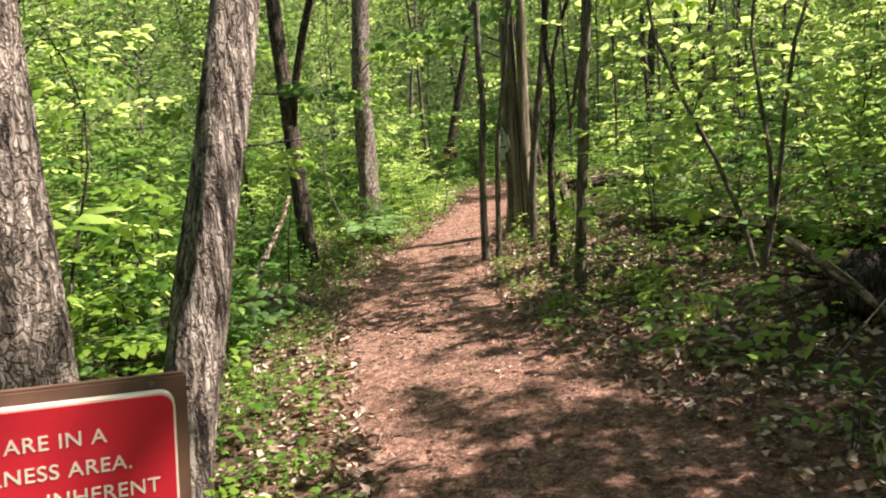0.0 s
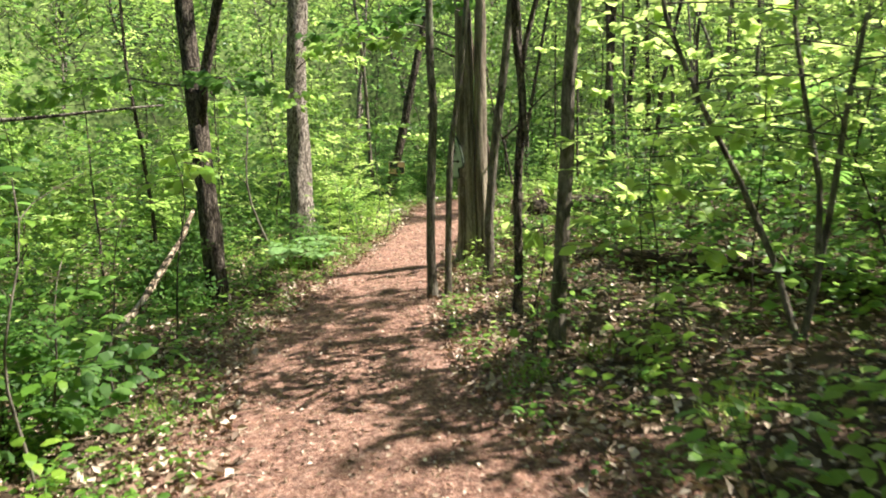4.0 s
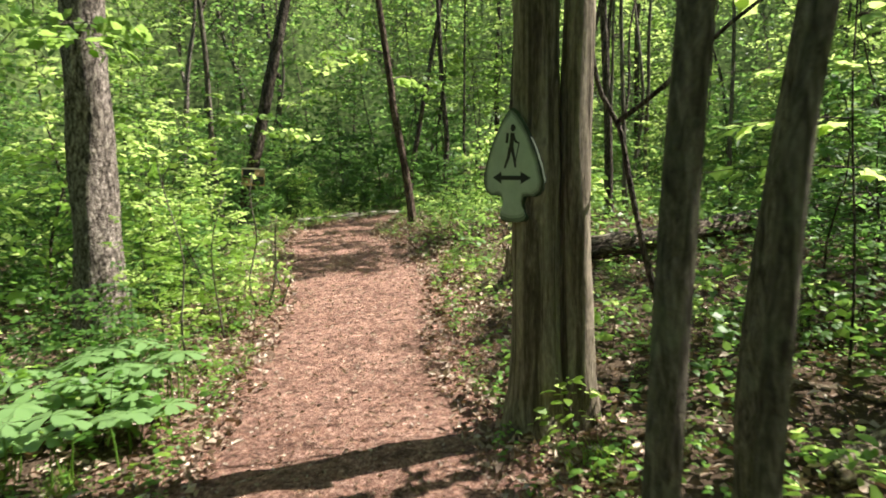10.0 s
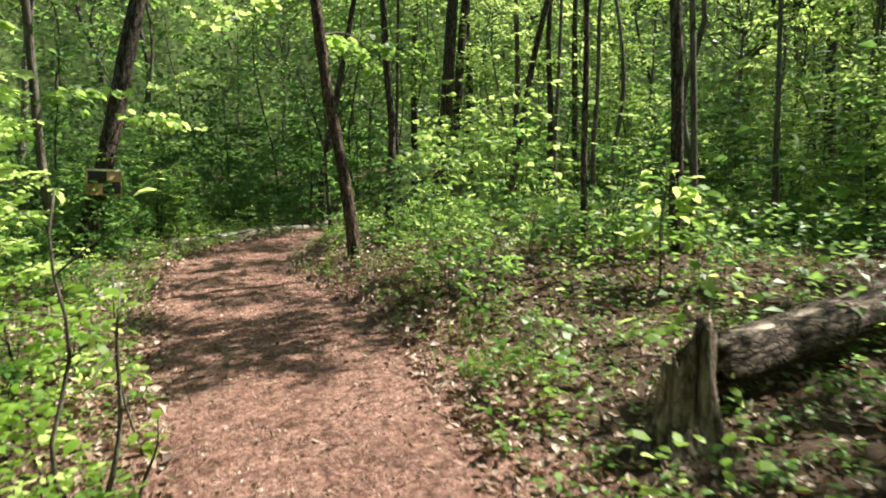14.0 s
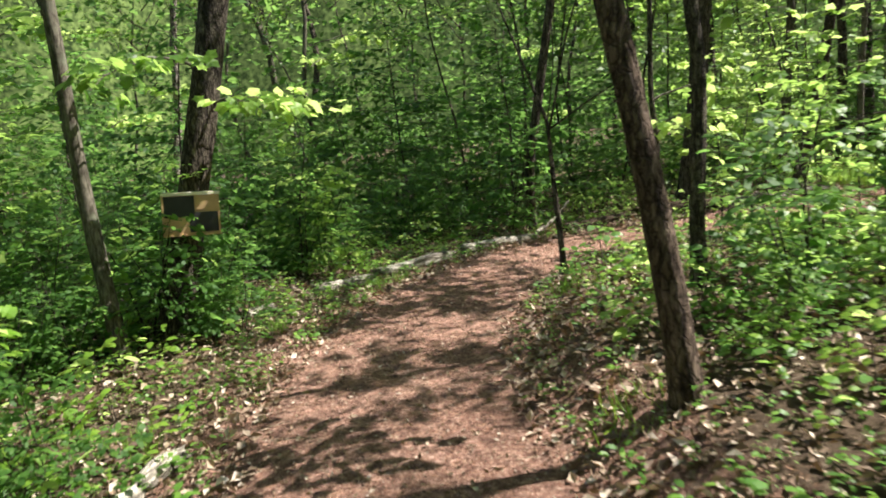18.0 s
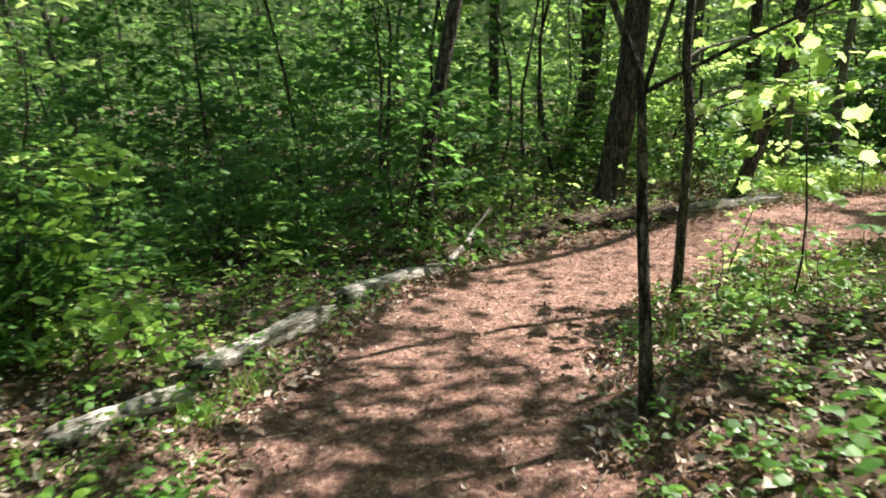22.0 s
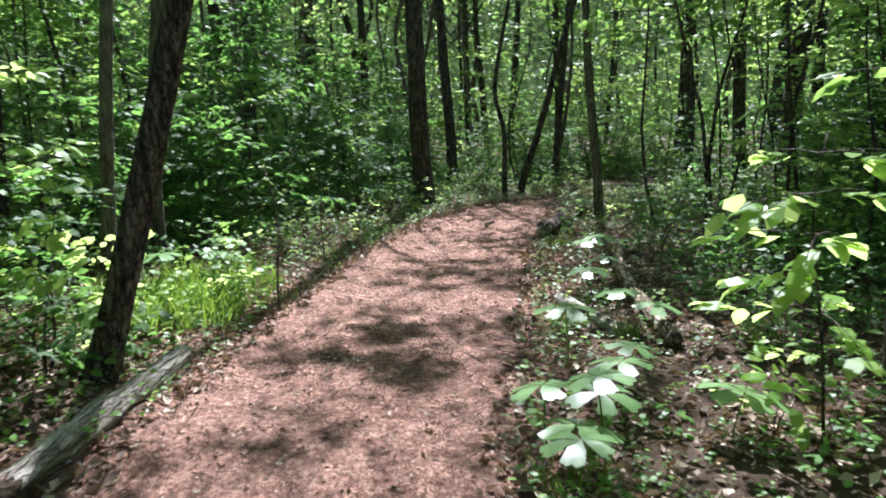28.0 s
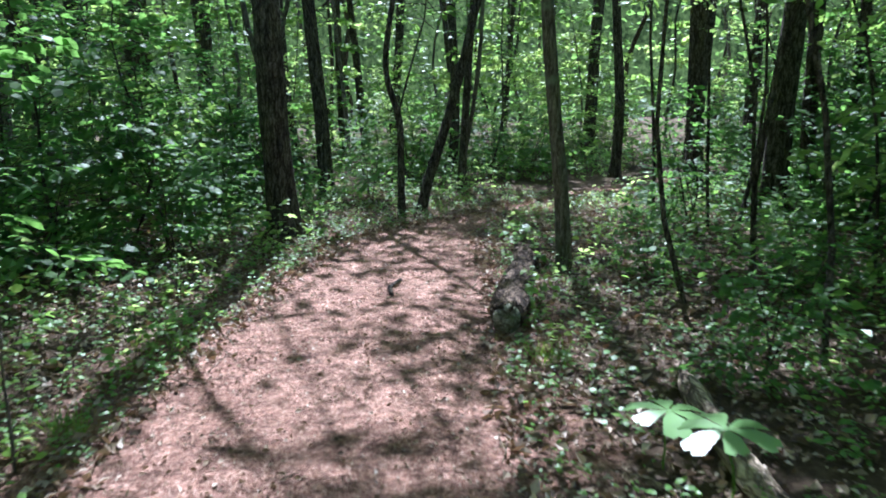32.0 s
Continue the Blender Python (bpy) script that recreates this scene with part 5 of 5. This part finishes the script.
# A broken stump.
stump = thing("stump", "jagged weathered tree stump with split grey wood", "stump", pose(0.45, 14.97, gz(0.45, 14.97) - 0.04))
rings, sides = 16, 34
a = np.linspace(0, 2 * math.pi, sides, endpoint=False)
g = np.random.default_rng(8)
rim = 0.5 + 0.1 * np.sin(a * 1 + 2.4) + 0.06 * np.sin(3 * a) + g.uniform(-0.07, 0.05, sides)
wall = []
for s in np.linspace(0, 1, rings):
    r = 0.105 * (1 + 1.25 * np.exp(-s * 4.2) * (1 + 0.4 * np.sin(5 * a))) * (1 + 0.07 * np.abs(np.sin(4.5 * a + s)) + g.normal(0, 0.015, sides))
    wall.append(np.stack([r * np.cos(a), r * np.sin(a), s * rim], 1))
for s in (0.82, 0.55):
    wall.append(np.stack([0.105 * s * np.cos(a), 0.105 * s * np.sin(a), rim * 0.86 - (1 - s) * 0.15], 1))
v = np.concatenate(wall + [np.array([(0, 0, 0.3)])])
i, j = np.meshgrid(np.arange(rings + 1), np.arange(sides), indexing="ij")
i, j = i.ravel(), j.ravel()
jj = np.arange(sides)
part("wood", mesh("wood", v, [np.stack([i * sides + j, i * sides + (j + 1) % sides, (i + 1) * sides + (j + 1) % sides, (i + 1) * sides + j], 1), np.stack([(rings + 1) * sides + jj, (rings + 1) * sides + (jj + 1) % sides, np.full(sides, len(v) - 1)], 1)], WOOD_STUMP), stump)


# ---- signs ----
def paint(name, colour, rough=0.5, worn=0.25, spec=0.4):
    m, n, l, b = material(name, rough, spec)
    t = noise_tex(n, l, 9, 5)
    r = ramp(n, [(0.3, tuple(c * (1 - worn) for c in colour)), (0.7, colour)])
    l.new(t.outputs[0], r.inputs[0])
    l.new(r.outputs[0], b.inputs["Base Color"])
    bump(n, l, b, noise_tex(n, l, 90, 3).outputs[0], 0.15, 0.002)
    return m


RED = paint("red_sign_paint", (0.68, 0.028, 0.045), 0.4, 0.1)
WHITE = paint("cream_sign_paint", (0.8, 0.74, 0.62), 0.5, 0.08)
BROWN = paint("brown_board", (0.16, 0.085, 0.055), 0.7, 0.4)
GREEN = paint("pale_green_paint", (0.36, 0.43, 0.35), 0.6, 0.25)
DARKGREEN = paint("dark_green_paint", (0.05, 0.065, 0.045), 0.9, 0.4, 0.1)
STAIN = paint("stained_green_paint", (0.15, 0.19, 0.14), 0.7, 0.45)
FADE = paint("faded_green_paint", (0.27, 0.33, 0.26), 0.65, 0.3)
BLACK = paint("black_paint", (0.012, 0.012, 0.014), 0.6, 0.3)
RAW = paint("raw_board", (0.55, 0.36, 0.2), 0.7, 0.25)
CHARCOAL = paint("charcoal_paint", (0.03, 0.03, 0.032), 0.6, 0.4)
STEEL = paint("dull_steel", (0.16, 0.15, 0.14), 0.4, 0.3)


def slab(outline, thick, bevel=0.003, at=(0, 0, 0)):
    """A flat piece with rounded edges: outline in x and z, its face towards -y."""
    bm = bmesh.new()
    f = bm.faces.new([bm.verts.new((x + at[0], at[1], z + at[2])) for x, z in outline])
    got = bmesh.ops.extrude_face_region(bm, geom=[f])["geom"]
    bmesh.ops.translate(bm, vec=(0, thick, 0), verts=[q for q in got if isinstance(q, bmesh.types.BMVert)])
    bmesh.ops.recalc_face_normals(bm, faces=bm.faces[:])
    if bevel:
        bmesh.ops.bevel(bm, geom=bm.edges[:], offset=bevel, segments=2, affect="EDGES", clamp_overlap=True)
    return bm


def bpart(name, bm, mat, parent, label=""):
    me = bpy.data.meshes.new(name)
    bm.to_mesh(me)
    bm.free()
    me.materials.append(mat)
    return part(name, me, parent, label)


def rect(w, h, r=0.0, x=0.0, z=0.0, n_=5):
    if not r:
        return [(x - w / 2, z - h / 2), (x + w / 2, z - h / 2), (x + w / 2, z + h / 2), (x - w / 2, z + h / 2)]
    o = []
    for cx, cz, a0 in ((w / 2 - r, h / 2 - r, 0), (-w / 2 + r, h / 2 - r, 90), (-w / 2 + r, -h / 2 + r, 180), (w / 2 - r, -h / 2 + r, 270)):
        o += [(x + cx + r * math.cos(radians(a0 + 90 * k / n_)), z + cz + r * math.sin(radians(a0 + 90 * k / n_))) for k in range(n_ + 1)]
    return o


def words(text, size, x, z, mat, parent, align="RIGHT"):
    cu = bpy.data.curves.new("lettering", "FONT")
    cu.body, cu.size, cu.align_x, cu.extrude, cu.offset, cu.space_character = text, size, align, 0.0006, 0.0002, 1.06
    ob = new("lettering_curve", cu)
    bpy.context.view_layer.update()
    me = bpy.data.meshes.new_from_object(ob.evaluated_get(bpy.context.evaluated_depsgraph_get()))
    bpy.data.objects.remove(ob)
    me.transform(pose(x, -0.0237, z, 90, 0, 0))
    me.materials.clear()
    me.materials.append(mat)
    return part("lettering", me, parent, "cream painted capital letters")


# Red board that warns of the wild land, on a brown post.
er = Vector((0.81, 0.59, 0)).normalized()
turn = math.degrees(math.atan2(er.y, er.x))
up, tilt = 0.92, radians(4)
mid = Vector((0.6155, 0.7286, 0.907))
foot = mid - er * up * math.sin(tilt) - Vector((0, 0, up * math.cos(tilt)))
sign = thing("wilderness_sign", "red notice board with cream lettering on a brown wooden back", "sign", pose(foot.x, foot.y, foot.z, 0, 4, turn))
bpart("post", slab(rect(0.09, up + 0.4, 0, 0, (up + 0.4) / 2 - 0.3), 0.09, 0.006, (0, 0.022, 0)), BROWN, sign)
bpart("backboard", slab(rect(0.50, 0.38, 0, 0, up), 0.02, 0.004), BROWN, sign, "weathered brown board")
panel = bpart("panel", slab(rect(0.462, 0.335, 0.022, 0, up + 0.002), 0.02, 0.001, (0, -0.021, 0)), WHITE, sign, "cream border of the notice")
bpart("face", slab(rect(0.455, 0.328, 0.0195, 0, up + 0.002), 0.003, 0.0005, (0, -0.0235, 0)), RED, sign, "red painted face")
for text, x, z in (("YOU ARE IN A", 0.135, 0.1065), ("WILDERNESS AREA.", 0.168, 0.0625), ("INHERENT", 0.205, 0.0205)):
    words(text, 0.031, x, up + z, WHITE, sign)
for x in (-0.2, -0.02, 0.2):
    bpart("screw", slab([(x + 0.0045 * math.cos(k), up + 0.178 + 0.0045 * math.sin(k)) for k in np.linspace(0, 6.28, 9)[:-1]], 0.004, 0.0005, (0, -0.004, 0)), STEEL, sign)

# Arrowhead-shaped trail sign on its tree.
ts = thing("trail_sign", "pale green arrowhead-shaped trail sign with black marks", "sign", pose(-0.155, 11.575, 1.34, 0, 0, -54))
half_ = [(0, .285), (.03, .265), (.07, .22), (.115, .155), (.16, .075), (.195, -.01), (.215, -.085), (.2, -.135), (.16, -.16), (.11, -.158), (.083, -.165), (.07, -.2), (.078, -.24), (.1, -.265), (.085, -.285), (.04, -.292)]
shape = [(x, z) for x, z in half_] + [(-x, z) for x, z in half_[::-1][:-1]]
bpart("rim", slab(shape, 0.022, 0.004), DARKGREEN, ts, "dark stained edge")


def worn(scale, seed, jag):
    """The sign's outline, smaller and with an uneven edge."""
    g = np.random.default_rng(seed)
    o = np.array(shape + shape[:1])
    d = np.r_[0, np.cumsum(np.hypot(*np.diff(o, axis=0).T))]
    k = np.linspace(0, d[-1], 120, endpoint=False)
    n_ = np.convolve(np.r_[0, 0, g.normal(0, jag, 120), 0, 0], np.ones(5) / 3, "valid")
    x_, z_ = np.interp(k, d, o[:, 0]), np.interp(k, d, o[:, 1])
    return [(float(p * (scale + q)), float(r * (scale + 0.02 + q) - 0.002)) for p, r, q in zip(x_, z_, n_)]


for nm, scale, jag, mat, at_ in (("stain", 0.95, 0.012, STAIN, -0.0015), ("fade", 0.89, 0.016, FADE, -0.0028), ("face", 0.84, 0.018, GREEN, -0.004)):
    bpart(nm, slab(worn(scale, len(nm), jag), 0.004, 0, (0, at_, 0)), mat, ts, {"face": "pale green painted face", "fade": "faded green paint", "stain": "weather-stained margin"}[nm])


def bar(points, at=-0.0055):
    return slab(points, 0.002, 0, (0, at, 0))


def stroke(x0, z0, x1, z1, w0, w1):
    d = Vector((x1 - x0, z1 - z0)).normalized()
    px, pz = -d.y, d.x
    return [(x0 + px * w0, z0 + pz * w0), (x0 - px * w0, z0 - pz * w0), (x1 - px * w1, z1 - pz * w1), (x1 + px * w1, z1 + pz * w1)]


bpart("arrow", bar([(-.135, -.066), (-.072, -.036), (-.072, -.056), (.065, -.056), (.065, -.036), (.135, -.066), (.065, -.098), (.065, -.078), (-.072, -.078), (-.072, -.098)][::-1]), BLACK, ts, "black double-headed arrow")
bpart("dot", bar([(0.016 + .017 * math.cos(k), .182 + .018 * math.sin(k)) for k in np.linspace(0, -6.28, 15)[:-1]]), BLACK, ts)
for pts in (stroke(0.012, .158, 0.0, .08, .013, .014), stroke(-.005, .086, -.022, .03, .013, .009), stroke(-.021, .034, -.048, -.018, .009, .006), stroke(.006, .084, .02, .036, .012, .008), stroke(.019, .04, .03, -.014, .008, .006), stroke(.014, .148, .034, .112, .008, .006), stroke(.033, .115, .056, .104, .006, .005), stroke(.058, .112, .022, -.012, .0028, .0024), stroke(-.022, .158, -.03, .108, .0085, .0095)):
    bpart("mark", bar(pts), BLACK, ts)

# Target board on the leaning tree.
tb = thing("target_board", "wooden board painted in dark and tan quarters", "board", pose(-3.47, 23.42, 1.08, 0, 3.5, 20) @ Matrix.Scale(0.86, 4))
bpart("backing", slab(rect(0.52, 0.40), 0.03, 0.003), RAW, tb)
for nm, w, h, x, z, mat in (("dark_quarter", .28, .2, -.112, .078, CHARCOAL), ("tan_quarter", .205, .135, .138, .112, RAW), ("tan_quarter", .225, .155, -.14, -.11, RAW), ("dark_quarter", .265, .19, .108, -.075, CHARCOAL)):
    bpart(nm, slab(rect(w, h, 0, x, z), 0.012, 0.001, (0, -0.012 if mat is CHARCOAL else -0.009, 0)), mat, tb)
for nm, w, h, x, z in (("top_rail", .54, .03, 0, .2), ("bottom_rail", .53, .018, 0, -.195), ("side_rail", .02, .4, -.262, 0)):
    # Cream on the upper rail is sunlight put into the wood's colour.
    bpart(nm, slab(rect(w, h, 0, x, z), 0.045, 0.003, (0, -0.018, 0)), WHITE if nm == "top_rail" else RAW, tb, "bare wooden strip")


# ---- litter, needles and ground plants, strewn ----
def strew(number, near_, far_, seed, box=(-9, 20, -3, 35), power=1.0):
    g = np.random.default_rng(seed)
    x, y = g.uniform(box[0], box[1], number * 7), g.uniform(box[2], box[3], number * 7)
    lat_, half_, _ = trail(x, y)
    q = np.abs(lat_) - half_
    keep = (q > near_) & (q < far_) & (g.uniform(0, 1, len(x)) < 1 / (1 + np.clip(q, 0, 99) * power))
    x, y = x[keep][:number], y[keep][:number]
    return x, y, ground(x, y), g


x, y, z, g = strew(120000, -0.25, 5, 1, power=0.6)
m_ = len(x)
v, t = leaves(np.stack([x, y, z + 0.004 + g.uniform(0, 0.03, m_)], 1), g.normal(0, 1, (m_, 3)) * (1, 1, 0.35), np.array([0, 0, 1]) + g.normal(0, 0.6, (m_, 3)), g.uniform(0.025, 0.085, m_), CURL)
thing("leaf_litter", "dry brown curled leaves strewn over the forest floor", "leaf litter", kind="stuff", data=mesh("leaf_litter", v, t, LITTER, False))
x, y, z, g = strew(5200, -0.4, 4, 8, power=0.5)
m_ = len(x)
v, t = leaves(np.stack([x, y, z + 0.008 + g.uniform(0, 0.03, m_)], 1), g.normal(0, 1, (m_, 3)) * (1, 1, 0.12), np.array([0, 0, 1]) + g.normal(0, 0.2, (m_, 3)), g.uniform(0.08, 0.36, m_), TWIG)
thing("twig_litter", "thin dead twigs scattered over leaves and soil", "twigs", kind="stuff", data=mesh("twig_litter", v, t, WOOD_DEAD, False))
x, y, z, g = strew(115000, -2, 0.35, 2, power=0)
m_ = len(x)
v, t = leaves(np.stack([x, y, z + 0.003 + g.uniform(0, 0.007, m_)], 1), g.normal(0, 1, (m_, 3)) * (1, 1, 0.07), np.array([0, 0, 1]) + g.normal(0, 0.1, (m_, 3)), g.uniform(0.018, 0.06, m_), SLIVER)
thing("needle_litter", "dry reddish needles and wood shreds lying on the trail", "needles", kind="stuff", data=mesh("needle_litter", v, t, NEEDLE, False))
x, y, z, g = strew(42000, -2, 0.3, 4, power=0)
m_ = len(x)
v, t = leaves(np.stack([x, y, z + 0.002 + g.uniform(0, 0.008, m_)], 1), g.normal(0, 1, (m_, 3)) * (1, 1, 0.3), np.array([0, 0, 1]) + g.normal(0, 0.6, (m_, 3)), g.uniform(0.008, 0.04, m_), CURL)
thing("trail_crumbs", "small bark chips and leaf crumbs on the trail", "leaf litter", kind="stuff", data=mesh("trail_crumbs", v, t, LITTER, False))
def herbs(number, near_, far_, seed, power, size, tall, bare, mat, label, per=9, box=(-9, 20, -3, 35)):
    """Many low plants: each a small tuft of leaves on one foot."""
    x, y, z, g = strew(number, near_, far_, seed, box, power)
    lat_ = trail(x, y)[0]
    k = (waves(x, y, 0.8) + g.normal(0, 0.35, len(x)) > bare) & ((lat_ < 1.3) | (x < 4.5) | (y < 24) | (g.uniform(0, 1, len(x)) < 0.5)) & ((y > 4.4) | (lat_ < 0) | (g.uniform(0, 1, len(x)) < 0.25)) & ((lat_ < 0.9) | (y > 25) | (g.uniform(0, 1, len(x)) < np.where(y < 10.5, 0.4, 0.8)))
    x, y, z = x[k], y[k], z[k]
    n_ = len(x)
    big = g.uniform(0.4, 1.0, n_) * g.uniform(0.5, 1.25, n_)
    p = np.repeat(np.arange(n_), per)
    a, out = g.uniform(0, 6.28, len(p)), g.uniform(0.1, 1, len(p))
    way = np.stack([np.cos(a), np.sin(a), g.uniform(-0.25, 0.35, len(p))], 1)
    c = np.stack([x[p], y[p], z[p] + big[p] * tall * g.uniform(0.15, 1, len(p))], 1) + way * (size * big[p] * out * 1.2)[:, None]
    v, t = leaves(c, way, np.array([0, 0, 1.0]) + g.normal(0, 0.3, (len(p), 3)), size * big[p] * g.uniform(0.7, 1.2, len(p)), OVAL)
    thing("ground_cover", label, "plants", kind="stuff", data=mesh("ground_cover", v, t, mat, False))


herbs(17000, -0.12, 4.5, 3, 0.45, 0.06, 0.16, -0.75, LEAF_COVER, "low green leafy plants covering the ground beside the trail")
herbs(3600, 0.1, 5, 31, 0.3, 0.085, 0.3, -0.2, LEAF_BRIGHT, "bright green broad-leaved herbs beside the trail")
x, y, z, g = strew(80000, 1.6, 13, 6, box=(-16, 30, -4, 44), power=0.12)
m_ = len(x)
v, t = leaves(np.stack([x, y, z + g.uniform(0.02, 1, m_) ** 1.4 * 0.55], 1), g.normal(0, 1, (m_, 3)) * (1, 1, 0.2), np.array([0, 0, 1]) + g.normal(0, 0.4, (m_, 3)), g.uniform(0.05, 0.13, m_), DIAMOND)
thing("woodland_herbs", "knee-high green herbs spread through the wood", "plants", kind="stuff", data=mesh("woodland_herbs", v, t, LEAF_COVER, False))


def tuft(cx, cy, rad, number, tall, seed):
    g = np.random.default_rng(seed)
    a, r = g.uniform(0, 6.28, number), rad * np.sqrt(g.uniform(0, 1, number))
    x, y = cx + r * np.cos(a), cy + r * np.sin(a)
    v, t = leaves(np.stack([x, y, ground(x, y)], 1), np.stack([g.normal(0, 0.45, number), g.normal(0, 0.45, number), np.ones(number)], 1), g.normal(0, 1, (number, 3)), tall * g.uniform(0.5, 1.2, number), BLADE)
    thing("grass_tuft", "tuft of fresh green grass at the trail's edge", "grass", kind="stuff", data=mesh("grass_tuft", v, t, GRASS, False))


tuft(5.6, 30.25, 0.55, 900, 0.3, 1)
tuft(6.6, 30.4, 0.5, 500, 0.25, 2)
for k in range(40):
    s = int(rng.integers(20, len(LINE) - 30))
    side = rng.choice((-1, 1)) * (LINE[s, 4] + rng.uniform(0.05, 0.7))
    tuft(LINE[s, 0] + TAN[s, 1] * side, LINE[s, 1] - TAN[s, 0] * side, float(rng.uniform(0.08, 0.25)), 60, 0.16, 10 + k)

# ---- the far woods ----
g = np.random.default_rng(77)
m_ = 110000
k = g.integers(0, len(LINE), m_ * 2)
a, d = g.uniform(0, 6.28, m_ * 2), g.uniform(15, 34, m_ * 2)
x, y = LINE[k, 0] + d * np.cos(a), LINE[k, 1] + d * np.sin(a)
lat_, _, _ = trail(x, y)
keep = np.abs(lat_) > 14
x, y = x[keep][:m_], y[keep][:m_]
m_ = len(x)
z = ground(x, y) + 19 * g.uniform(0, 1, m_) ** 1.1
lump = np.sin(x * 1.1 + 0.6 * z) + np.sin(y * 1.3 - 0.9 * z) + np.sin(z * 2.1 + x * 0.5) > -0.5
x, y, z, m_ = x[lump], y[lump], z[lump], int(lump.sum())
v, t = leaves(np.stack([x, y, z], 1), g.normal(0, 1, (m_, 3)) * (1, 1, 0.3), np.array([0, 0, 1.0]) + g.normal(0, 0.5, (m_, 3)), g.uniform(0.22, 0.48, m_), DIAMOND)
thing("far_woods", "dense green foliage of the woods farther off", "woods", kind="stuff", data=mesh("far_woods", v, t, LEAF_FAR, False))

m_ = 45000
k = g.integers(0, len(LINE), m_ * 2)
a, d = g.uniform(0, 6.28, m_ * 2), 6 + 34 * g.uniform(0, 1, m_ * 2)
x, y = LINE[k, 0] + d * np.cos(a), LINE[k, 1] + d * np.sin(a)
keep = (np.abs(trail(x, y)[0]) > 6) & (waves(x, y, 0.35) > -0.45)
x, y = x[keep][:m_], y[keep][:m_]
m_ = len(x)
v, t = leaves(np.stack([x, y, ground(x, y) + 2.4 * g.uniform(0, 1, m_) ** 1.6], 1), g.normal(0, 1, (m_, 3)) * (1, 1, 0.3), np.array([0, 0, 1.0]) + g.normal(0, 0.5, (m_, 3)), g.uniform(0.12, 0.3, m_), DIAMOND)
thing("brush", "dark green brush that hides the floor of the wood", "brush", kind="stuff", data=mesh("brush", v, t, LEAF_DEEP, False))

# Backdrop of distant woods; a faint glow is added to brighten its gaps.
bmat, n, l, b = material("distant_woods_glow", 1.0, 0.0)
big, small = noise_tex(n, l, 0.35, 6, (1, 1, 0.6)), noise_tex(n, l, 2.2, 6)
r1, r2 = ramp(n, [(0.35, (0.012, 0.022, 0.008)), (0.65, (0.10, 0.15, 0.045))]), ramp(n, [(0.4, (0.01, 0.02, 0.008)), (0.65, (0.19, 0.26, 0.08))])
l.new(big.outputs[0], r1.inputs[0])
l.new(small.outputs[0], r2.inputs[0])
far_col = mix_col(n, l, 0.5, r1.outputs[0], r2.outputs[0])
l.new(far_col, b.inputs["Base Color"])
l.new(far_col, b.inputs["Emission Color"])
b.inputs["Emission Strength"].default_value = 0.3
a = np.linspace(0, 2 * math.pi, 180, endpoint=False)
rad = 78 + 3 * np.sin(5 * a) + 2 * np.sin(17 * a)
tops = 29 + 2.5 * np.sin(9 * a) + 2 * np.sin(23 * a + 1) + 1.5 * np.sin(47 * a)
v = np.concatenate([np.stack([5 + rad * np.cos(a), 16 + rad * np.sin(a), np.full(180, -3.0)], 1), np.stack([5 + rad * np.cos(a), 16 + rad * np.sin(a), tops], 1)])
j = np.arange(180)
thing("backdrop", "faintly glowing dark green backdrop of distant woods", "backdrop", kind="structure", data=mesh("backdrop", v, np.stack([j, (j + 1) % 180, 180 + (j + 1) % 180, 180 + j], 1), bmat))
